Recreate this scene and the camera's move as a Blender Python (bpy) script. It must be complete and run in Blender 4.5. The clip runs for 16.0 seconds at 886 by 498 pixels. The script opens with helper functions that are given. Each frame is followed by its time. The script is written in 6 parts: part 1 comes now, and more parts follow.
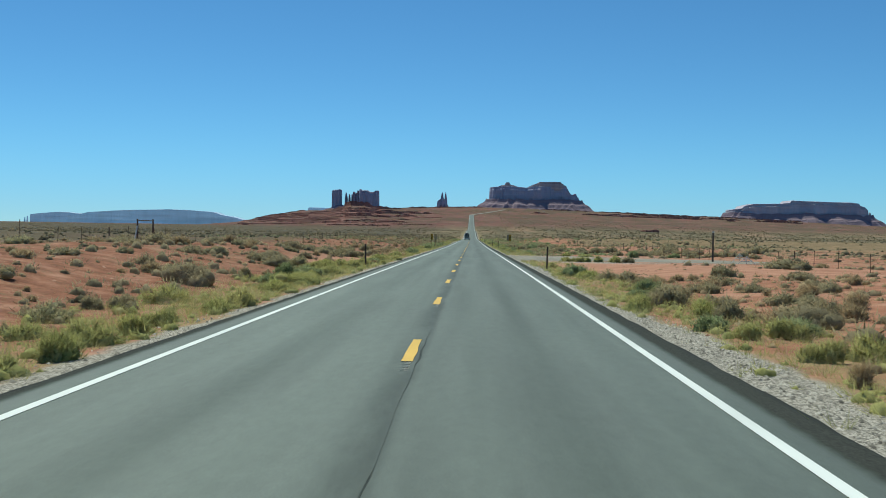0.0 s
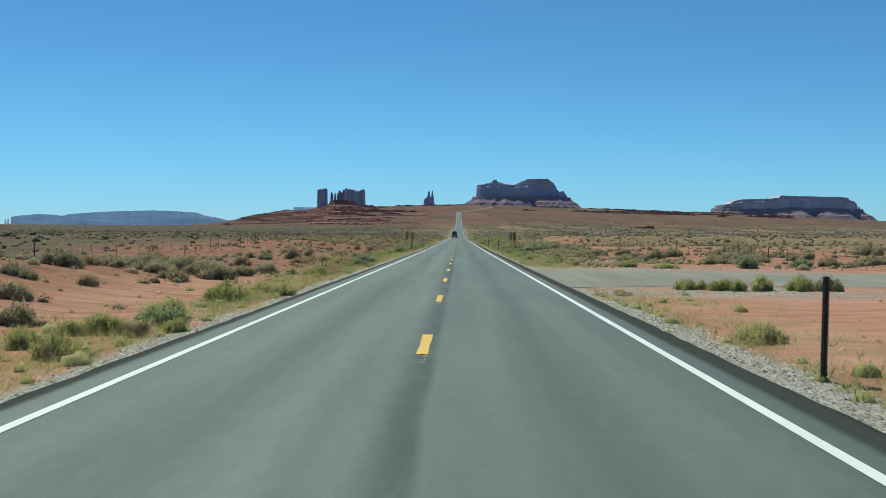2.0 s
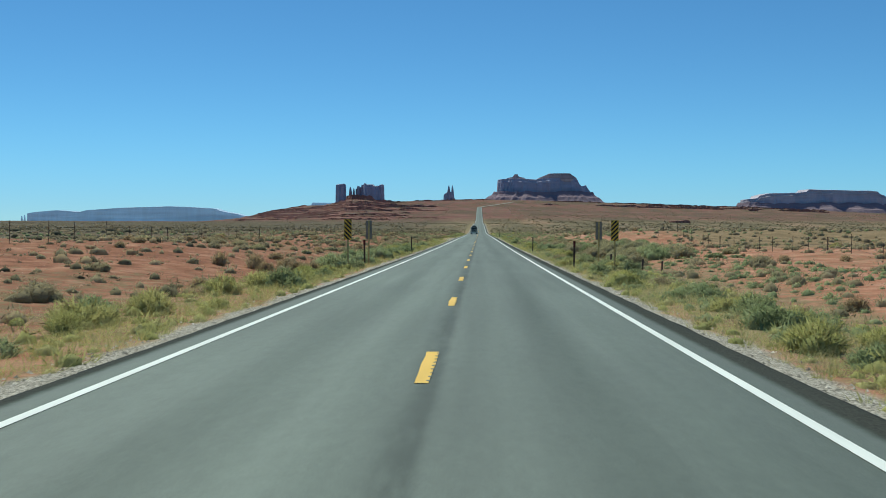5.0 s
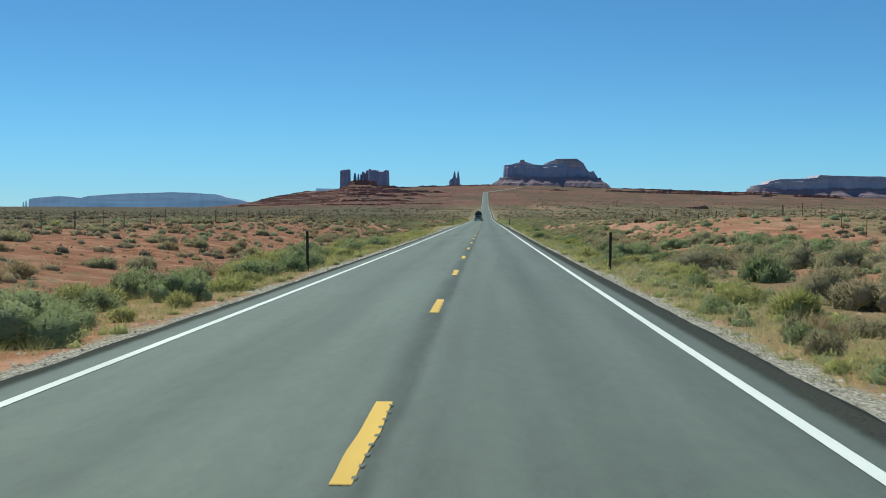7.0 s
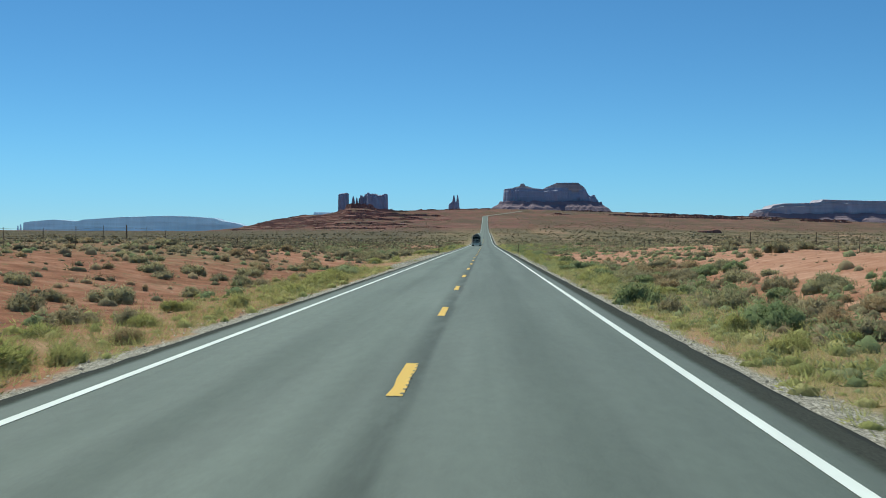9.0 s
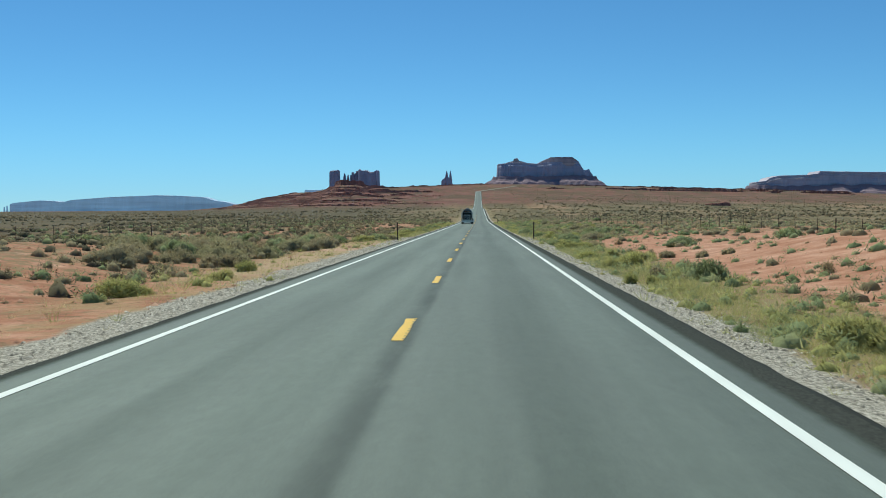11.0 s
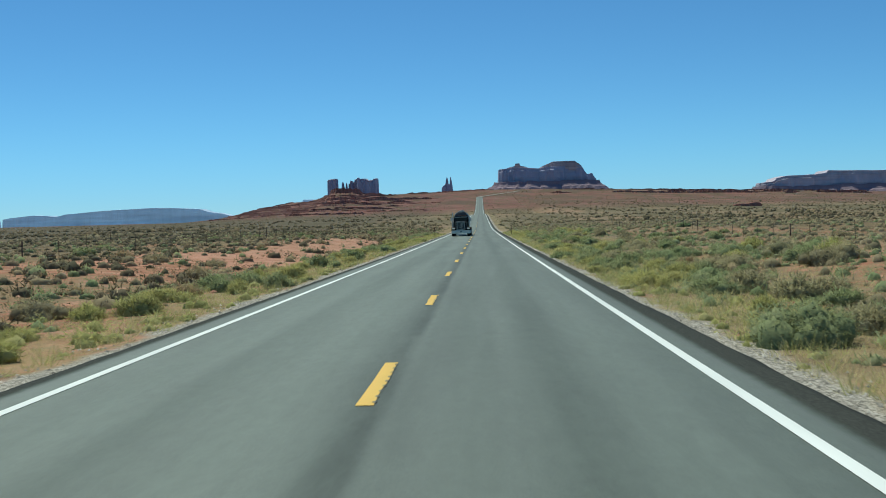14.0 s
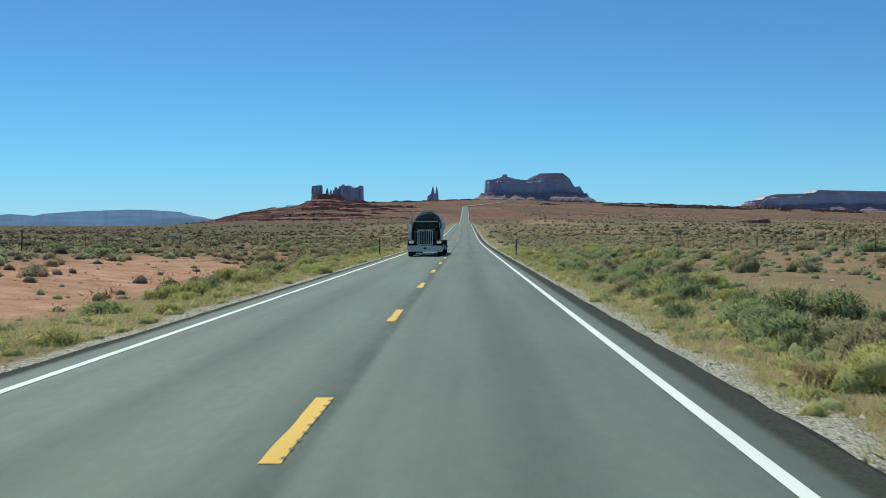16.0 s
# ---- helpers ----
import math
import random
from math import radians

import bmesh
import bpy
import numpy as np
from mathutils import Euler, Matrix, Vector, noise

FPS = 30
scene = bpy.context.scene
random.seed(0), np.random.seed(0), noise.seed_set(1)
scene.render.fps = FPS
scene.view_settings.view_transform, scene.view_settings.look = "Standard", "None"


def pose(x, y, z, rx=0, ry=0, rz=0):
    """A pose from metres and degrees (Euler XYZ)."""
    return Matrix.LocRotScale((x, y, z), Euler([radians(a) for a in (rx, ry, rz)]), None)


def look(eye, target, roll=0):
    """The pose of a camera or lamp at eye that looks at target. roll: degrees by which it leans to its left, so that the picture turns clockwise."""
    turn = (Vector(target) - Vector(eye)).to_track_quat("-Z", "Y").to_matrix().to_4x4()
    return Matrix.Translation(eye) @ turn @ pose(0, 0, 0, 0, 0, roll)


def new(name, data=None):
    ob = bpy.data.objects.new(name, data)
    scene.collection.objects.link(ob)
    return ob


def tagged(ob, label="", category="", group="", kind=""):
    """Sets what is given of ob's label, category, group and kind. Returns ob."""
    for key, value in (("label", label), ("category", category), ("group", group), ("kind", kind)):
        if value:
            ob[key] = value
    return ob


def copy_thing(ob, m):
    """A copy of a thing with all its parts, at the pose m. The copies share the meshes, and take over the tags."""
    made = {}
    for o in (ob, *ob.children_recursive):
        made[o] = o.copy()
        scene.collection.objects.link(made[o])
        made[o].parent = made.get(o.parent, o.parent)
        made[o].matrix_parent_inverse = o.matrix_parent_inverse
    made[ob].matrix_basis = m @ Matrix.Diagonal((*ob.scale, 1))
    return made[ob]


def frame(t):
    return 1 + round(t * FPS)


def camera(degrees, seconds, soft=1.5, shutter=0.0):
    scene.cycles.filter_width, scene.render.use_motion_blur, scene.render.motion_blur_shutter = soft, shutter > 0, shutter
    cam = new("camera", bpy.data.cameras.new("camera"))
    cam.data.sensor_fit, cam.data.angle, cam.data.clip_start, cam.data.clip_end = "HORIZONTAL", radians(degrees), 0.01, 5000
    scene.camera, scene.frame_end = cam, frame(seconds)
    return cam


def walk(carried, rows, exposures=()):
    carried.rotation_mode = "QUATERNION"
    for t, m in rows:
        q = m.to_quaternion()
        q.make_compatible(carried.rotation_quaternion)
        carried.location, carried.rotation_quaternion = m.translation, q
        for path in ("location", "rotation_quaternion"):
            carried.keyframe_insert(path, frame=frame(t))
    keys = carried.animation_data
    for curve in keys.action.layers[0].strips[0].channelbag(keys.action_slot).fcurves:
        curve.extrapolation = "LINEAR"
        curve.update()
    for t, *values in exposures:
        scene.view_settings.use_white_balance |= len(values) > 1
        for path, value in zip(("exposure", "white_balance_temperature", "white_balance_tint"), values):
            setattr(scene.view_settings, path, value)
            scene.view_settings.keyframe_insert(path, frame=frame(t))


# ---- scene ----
# Camera: a phone behind the windscreen of a car driving along +y in the right-hand lane.
# seconds, x, y, z, heading to the right, tilt up, lean to the left (degrees)
PATH = [
    (0, 0.84, 0.23, 1.675, -1.484, -1.025, 0.938),
    (0.5, 0.76, 11.93, 1.581, -1.906, -1.226, 0.881),
    (1, 0.71, 23.79, 1.497, -2.024, -1.506, 0.819),
    (1.5, 0.61, 36.14, 1.423, -1.437, -1.247, 0.872),
    (2, 0.50, 48.41, 1.366, -0.829, -1.094, 0.363),
    (2.5, 0.44, 60.88, 1.332, -0.477, -1.117, -0.380),
    (3, 0.45, 73.54, 1.207, -0.809, -0.929, -0.412),
    (3.5, 0.45, 86.24, 1.085, -1.646, -0.983, 0.094),
    (6, 0.72, 152.11, 0.563, -2.033, -1.907, 0.350),
    (6.5, 0.76, 165.72, 0.483, -2.024, -2.207, 0.603),
    (7, 0.88, 178.86, 0.407, -2.209, -2.040, 0.252),
    (7.5, 0.90, 192.85, 0.258, -2.182, -1.716, 0.810),
    (8, 0.91, 207.04, 0.164, -2.078, -1.372, 1.110),
    (8.5, 0.93, 220.83, 0.101, -2.158, -0.746, 0.867),
    (9, 0.94, 235.03, 0.044, -2.200, -0.779, 0.331),
    (11.5, 1.08, 307.79, -0.352, -1.874, -2.116, -0.346),
    (12, 1.04, 322.30, -0.431, -1.664, -2.023, 0.036),
    (12.5, 1.07, 337.04, -0.474, -1.665, -1.932, -0.627),
    (13, 1.00, 352.55, -0.524, -1.527, -1.616, -0.533),
    (13.5, 1.00, 367.60, -0.597, -1.702, -1.616, -0.963),
    (14, 1.08, 382.98, -0.725, -1.997, -1.602, -1.447),
    (14.5, 1.10, 398.01, -0.835, -1.975, -1.805, -0.789),
    (15, 1.16, 414.06, -0.917, -1.706, -1.568, -0.212),
    (15.5, 1.28, 430.44, -0.989, -1.395, -1.116, 0.205),
    (16, 1.35, 446.22, -1.093, -1.203, -1.101, 0.086),
]
cam = camera(43.68, 16.0, soft=0.955, shutter=0.06)
walk(cam, [(t, pose(x, y, z, 90 + tilt, 0, -turn) @ pose(0, 0, 0, 0, 0, lean)) for t, x, y, z, turn, tilt, lean in PATH],
     exposures=[(0.0, 0.08, 6500, -8), (7.0, 0.09, 6500, -8), (9.0, 0.09, 6500, -8), (11.5, 0.15, 6500, -8), (12.2, 0.13, 6500, -8), (13.0, 0.08, 6500, -8), (14.0, 0.09, 6500, -8), (14.6, 0.13, 6500, -8), (16.0, 0.14, 6500, -8)])

# ---- light: a high sun ahead and to the left, clear desert sky ----
SUN_UP, SUN_LEFT = 60.0, 28.0
world = bpy.data.worlds.new("sky")
scene.world = world
world.use_nodes = True
wn = world.node_tree
sky = wn.nodes.new("ShaderNodeTexSky")
sky.sky_type, sky.sun_disc = "NISHITA", False
sky.sun_elevation, sky.sun_rotation = radians(SUN_UP), radians(-SUN_LEFT)
sky.air_density, sky.dust_density, sky.ozone_density, sky.altitude = 0.8, 0.0, 3.0, 1500
wn.nodes["Background"].inputs["Strength"].default_value = 0.092
tint = wn.nodes.new("ShaderNodeMix")
tint.data_type, tint.blend_type = "RGBA", "MULTIPLY"
tint.inputs[0].default_value, tint.inputs[7].default_value = 1.0, (0.525, 0.845, 1.09, 1.0)
wn.links.new(sky.outputs["Color"], tint.inputs[6])
# the pale band of dusty air low over the plain is a little duller than the model's
split = wn.nodes.new("ShaderNodeSeparateColor")
wn.links.new(sky.outputs["Color"], split.inputs[0])
dusty = wn.nodes.new("ShaderNodeMapRange")
dusty.interpolation_type = "SMOOTHSTEP"
dusty.inputs["From Min"].default_value, dusty.inputs["From Max"].default_value = 3.3, 8.2
wn.links.new(split.outputs[0], dusty.inputs["Value"])
haze = wn.nodes.new("ShaderNodeMix")
haze.data_type, haze.blend_type = "RGBA", "MULTIPLY"
haze.inputs[7].default_value = (0.90, 0.855, 0.955, 1.0)
wn.links.new(dusty.outputs["Result"], haze.inputs[0])
wn.links.new(tint.outputs[2], haze.inputs[6])
wn.links.new(haze.outputs[2], wn.nodes["Background"].inputs["Color"])
sun = new("sun", bpy.data.lights.new("sun", "SUN"))
sun.data.energy, sun.data.angle, sun.data.color = 3.6, radians(0.53), (1.0, 0.95, 0.88)
sun.matrix_world = look((-math.sin(radians(SUN_LEFT)) * 50, math.cos(radians(SUN_LEFT)) * 50, math.tan(radians(SUN_UP)) * 50), (0, 0, 0))



# ---- small tools ----
def lattice(ix, iy, seed):
    h = (ix.astype(np.int64) * 374761393 + iy.astype(np.int64) * 668265263 + seed * 974711) & 0x7FFFFFFF
    h = ((h ^ (h >> 13)) * 1274126177) & 0x7FFFFFFF
    return ((h ^ (h >> 16)) & 0xFFFF) / 65535.0


def grain(x, y, size, seed=0):
    """Smooth value noise, 0 to 1, with cells of that size."""
    x, y = np.asarray(x, float) / size, np.asarray(y, float) / size
    ix, iy = np.floor(x), np.floor(y)
    u, v = x - ix, y - iy
    u, v = u * u * (3 - 2 * u), v * v * (3 - 2 * v)
    a, b = lattice(ix, iy, seed), lattice(ix + 1, iy, seed)
    c, e = lattice(ix, iy + 1, seed), lattice(ix + 1, iy + 1, seed)
    return (a * (1 - u) + b * u) * (1 - v) + (c * (1 - u) + e * u) * v


def ease(a, b, x):
    t = np.clip((np.asarray(x, float) - a) / (b - a), 0, 1)
    return t * t * (3 - 2 * t)


def sheet(name, pts, material, smooth=True):
    """A grid mesh from an array of rows x columns x 3."""
    r, c, _ = pts.shape
    me = bpy.data.meshes.new(name)
    idx = np.arange(r * c).reshape(r, c)
    quads = np.stack([idx[:-1, :-1], idx[:-1, 1:], idx[1:, 1:], idx[1:, :-1]], -1).reshape(-1, 4)
    me.vertices.add(r * c)
    me.vertices.foreach_set("co", pts.reshape(-1).astype(np.float32))
    me.loops.add(quads.size)
    me.loops.foreach_set("vertex_index", quads.reshape(-1).astype(np.int32))
    me.polygons.add(len(quads))
    me.polygons.foreach_set("loop_start", np.arange(0, quads.size, 4, dtype=np.int32))
    me.polygons.foreach_set("use_smooth", np.repeat(np.broadcast_to(smooth, r - 1), c - 1))
    me.materials.append(material)
    me.update(calc_edges=True)
    me.validate()
    return me


def part(name, bm, material, parent=None, label=""):
    me = bpy.data.meshes.new(name)
    bm.normal_update()
    bm.to_mesh(me)
    bm.free()
    me.materials.append(material)
    ob = new(name, me)
    if parent:
        ob.parent = parent
    return tagged(ob, label)


def block(bm, x0, y0, z0, x1, y1, z1, bevel=0.0):
    vs = bmesh.ops.create_cube(bm, size=1.0)["verts"]
    bmesh.ops.scale(bm, vec=(x1 - x0, y1 - y0, z1 - z0), verts=vs)
    bmesh.ops.translate(bm, vec=((x0 + x1) / 2, (y0 + y1) / 2, (z0 + z1) / 2), verts=vs)
    if bevel:
        es = list({e for v in vs for e in v.link_edges})
        bmesh.ops.bevel(bm, geom=es, offset=bevel, segments=2, affect="EDGES", clamp_overlap=True)
    return bm


def tube(bm, a, b, r0, r1=None, n=12, caps=True):
    a, b = Vector(a), Vector(b)
    m = Matrix.Translation((a + b) / 2) @ (b - a).to_track_quat("Z", "Y").to_matrix().to_4x4()
    bmesh.ops.create_cone(bm, cap_ends=caps, segments=n, radius1=r0, radius2=r0 if r1 is None else r1, depth=(b - a).length, matrix=m)
    return bm


# ---- materials ----
def material(name, rough=0.9, metal=0.0):
    m = bpy.data.materials.new(name)
    m.use_nodes = True
    b = m.node_tree.nodes["Principled BSDF"]
    b.inputs["Roughness"].default_value, b.inputs["Metallic"].default_value = rough, metal
    b.inputs["Specular IOR Level"].default_value = 0.3
    return m, m.node_tree.nodes, m.node_tree.links, b


def node(ns, kind, **inputs):
    n = ns.new(kind)
    for k, v in inputs.items():
        n.inputs[k.replace("_", " ")].default_value = v
    return n


def noise_of(ns, ls, coords, scale, detail=4.0, rough=0.55):
    n = node(ns, "ShaderNodeTexNoise", Scale=scale, Detail=detail, Roughness=rough)
    ls.new(coords, n.inputs["Vector"])
    return n.outputs["Fac"]


def ramp(ns, ls, fac, stops):
    n = ns.new("ShaderNodeValToRGB")
    el = n.color_ramp.elements
    while len(el) < len(stops):
        el.new(0.5)
    for e, (p, c) in zip(el, stops):
        e.position, e.color = p, (*c, 1.0)
    ls.new(fac, n.inputs["Fac"])
    return n.outputs["Color"]


def blend(ns, ls, fac, a, b, how="MIX"):
    n = ns.new("ShaderNodeMix")
    n.data_type, n.blend_type = "RGBA", how
    for sock, v in ((n.inputs[0], fac), (n.inputs[6], a), (n.inputs[7], b)):
        if isinstance(v, (int, float)):
            sock.default_value = v
        elif isinstance(v, tuple):
            sock.default_value = (*v, 1.0)
        else:
            ls.new(v, sock)
    return n.outputs[2]


def reckon(ns, ls, how, a, b=0.0, c=0.0):
    n = ns.new("ShaderNodeMath")
    n.operation = how
    for sock, v in zip(n.inputs, (a, b, c)):
        if isinstance(v, (int, float)):
            sock.default_value = v
        else:
            ls.new(v, sock)
    return n.outputs[0]


def stretch(ns, ls, coords, sx, sy, sz):
    n = ns.new("ShaderNodeMapping")
    n.inputs["Scale"].default_value = (sx, sy, sz)
    ls.new(coords, n.inputs["Vector"])
    return n.outputs["Vector"]


def span(ns, ls, fac, a, b):
    n = ns.new("ShaderNodeMapRange")
    n.interpolation_type = "SMOOTHSTEP"
    n.inputs["From Min"].default_value, n.inputs["From Max"].default_value = a, b
    ls.new(fac, n.inputs["Value"])
    return n.outputs["Result"]


def bump(ns, ls, b, height, strength=0.5, distance=0.02):
    n = node(ns, "ShaderNodeBump", Strength=strength, Distance=distance)
    ls.new(height, n.inputs["Height"])
    ls.new(n.outputs["Normal"], b.inputs["Normal"])


def place_of(ns):
    return ns.new("ShaderNodeNewGeometry").outputs["Position"]


def plain(name, colour, rough=0.6, metal=0.0, vary=0.15, scale=8.0):
    m, ns, ls, b = material(name, rough, metal)
    co = ns.new("ShaderNodeTexCoord").outputs["Object"]
    f = noise_of(ns, ls, co, scale, 5.0)
    lo, hi = tuple(c * (1 - vary) for c in colour), tuple(min(1, c * (1 + vary)) for c in colour)
    ls.new(ramp(ns, ls, f, [(0.3, lo), (0.7, hi)]), b.inputs["Base Color"])
    bump(ns, ls, b, noise_of(ns, ls, co, scale * 6, 3.0), 0.15, 0.005)
    return m


def asphalt(name, colour, seams=True, shine=0.85):
    m, ns, ls, b = material(name, 0.74)
    b.inputs["Specular IOR Level"].default_value = shine
    p = place_of(ns)
    sep = ns.new("ShaderNodeSeparateXYZ")
    ls.new(p, sep.inputs[0])
    fine = noise_of(ns, ls, p, 60.0, 3.0, 0.7)
    streak = noise_of(ns, ls, stretch(ns, ls, p, 1.6, 0.05, 1.0), 1.0, 4.0)
    patch = noise_of(ns, ls, stretch(ns, ls, p, 0.5, 0.12, 1.0), 1.0, 3.0)
    c = ramp(ns, ls, fine, [(0.25, tuple(v * 0.72 for v in colour)), (0.75, tuple(v * 1.28 for v in colour))])
    c = blend(ns, ls, 0.55, c, ramp(ns, ls, streak, [(0.3, (0.40, 0.40, 0.40)), (0.7, (0.62, 0.62, 0.62))]), "OVERLAY")
    c = blend(ns, ls, 0.45, c, ramp(ns, ls, patch, [(0.33, (0.38, 0.38, 0.38)), (0.67, (0.60, 0.60, 0.60))]), "OVERLAY")
    if seams:
        # polished wheel paths, two in each lane
        ax = reckon(ns, ls, "ABSOLUTE", sep.outputs["X"])
        path = reckon(ns, ls, "ABSOLUTE", reckon(ns, ls, "SUBTRACT", ax, 1.75))
        path = reckon(ns, ls, "ABSOLUTE", reckon(ns, ls, "SUBTRACT", path, 0.85))
        c = blend(ns, ls, reckon(ns, ls, "MULTIPLY", span(ns, ls, path, 0.42, 0.05), 0.35), c, tuple(v * 1.25 for v in colour))
        # the stained strip along the middle joint: soft towards one lane, sharp along the seam of the other
        wander = reckon(ns, ls, "MULTIPLY", reckon(ns, ls, "SUBTRACT", noise_of(ns, ls, stretch(ns, ls, p, 0.0, 0.16, 0.0), 1.0, 4.0, 0.6), 0.5), 0.16)
        off = reckon(ns, ls, "ADD", sep.outputs["X"], wander)
        blotch = span(ns, ls, noise_of(ns, ls, stretch(ns, ls, p, 2.0, 0.3, 1.0), 1.0, 5.0, 0.65), 0.30, 0.58)
        stain = reckon(ns, ls, "MULTIPLY", reckon(ns, ls, "MULTIPLY", span(ns, ls, off, -0.32, 0.10), span(ns, ls, off, 0.27, 0.13)), reckon(ns, ls, "ADD", reckon(ns, ls, "MULTIPLY", blotch, 0.6), 0.4))
        c = blend(ns, ls, reckon(ns, ls, "MULTIPLY", stain, 0.85), c, tuple(v * 0.50 for v in colour))
        # spilt oil and tyre marks down the middle of each lane
        lane = reckon(ns, ls, "ABSOLUTE", reckon(ns, ls, "SUBTRACT", ax, 1.78))
        c = blend(ns, ls, reckon(ns, ls, "MULTIPLY", span(ns, ls, lane, 0.55, 0.0), 0.28), c, tuple(v * 0.72 for v in colour))
        # one lane is darker than the other
        c = blend(ns, ls, 0.6, c, ramp(ns, ls, span(ns, ls, sep.outputs["X"], -0.5, 0.7), [(0.0, (0.53, 0.53, 0.53)), (1.0, (0.405, 0.405, 0.405))]), "OVERLAY")
        # coarse aggregate and small scars
        scar = noise_of(ns, ls, stretch(ns, ls, p, 7.0, 2.2, 1.0), 1.0, 6.0, 0.75)
        c = blend(ns, ls, 0.5, c, ramp(ns, ls, scar, [(0.32, (0.36, 0.36, 0.36)), (0.68, (0.63, 0.63, 0.63))]), "OVERLAY")
        # rougher, darker asphalt outside the lines
        ragged = reckon(ns, ls, "ADD", ax, reckon(ns, ls, "MULTIPLY", reckon(ns, ls, "SUBTRACT", noise_of(ns, ls, p, 2.6, 5.0, 0.75), 0.5), 0.10))
        c = blend(ns, ls, reckon(ns, ls, "MULTIPLY", span(ns, ls, ragged, 3.55, 3.90), 0.40), c, (0.052, 0.056, 0.047))
        c = blend(ns, ls, reckon(ns, ls, "MULTIPLY", span(ns, ls, ragged, 3.82, 3.95), 0.90), c, ramp(ns, ls, noise_of(ns, ls, p, 30.0, 3.0, 0.7), [(0.3, (0.028, 0.029, 0.026)), (0.7, (0.078, 0.079, 0.068))]))
        dull = span(ns, ls, ragged, 3.76, 3.92)
        gloss = reckon(ns, ls, "MULTIPLY", reckon(ns, ls, "MULTIPLY_ADD", dull, -shine * 0.94, shine), reckon(ns, ls, "MULTIPLY_ADD", stain, -0.38, 1.0))
        gloss = reckon(ns, ls, "MULTIPLY", gloss, reckon(ns, ls, "MULTIPLY_ADD", streak, 0.8, 0.58))
        gloss = reckon(ns, ls, "MULTIPLY", gloss, reckon(ns, ls, "MULTIPLY_ADD", span(ns, ls, lane, 0.55, 0.0), -0.22, 1.0))
        ls.new(gloss, b.inputs["Specular IOR Level"])
        ls.new(reckon(ns, ls, "MULTIPLY_ADD", dull, 0.22, 0.74), b.inputs["Roughness"])
    ls.new(c, b.inputs["Base Color"])
    bump(ns, ls, b, fine, 0.35, 0.006)
    return m


def paint(name, colour, wear=0.55):
    m, ns, ls, b = material(name, 0.6)
    p = place_of(ns)
    w = noise_of(ns, ls, p, 22.0, 6.0, 0.7)
    dirt = noise_of(ns, ls, stretch(ns, ls, p, 2.0, 0.3, 1.0), 1.0, 4.0)
    c = ramp(ns, ls, dirt, [(0.3, tuple(v * 0.82 for v in colour)), (0.7, colour)])
    c = blend(ns, ls, reckon(ns, ls, "MULTIPLY", span(ns, ls, w, 0.66, 0.74), wear), c, (0.10, 0.10, 0.095))
    ls.new(c, b.inputs["Base Color"])
    bump(ns, ls, b, w, 0.2, 0.004)
    return m


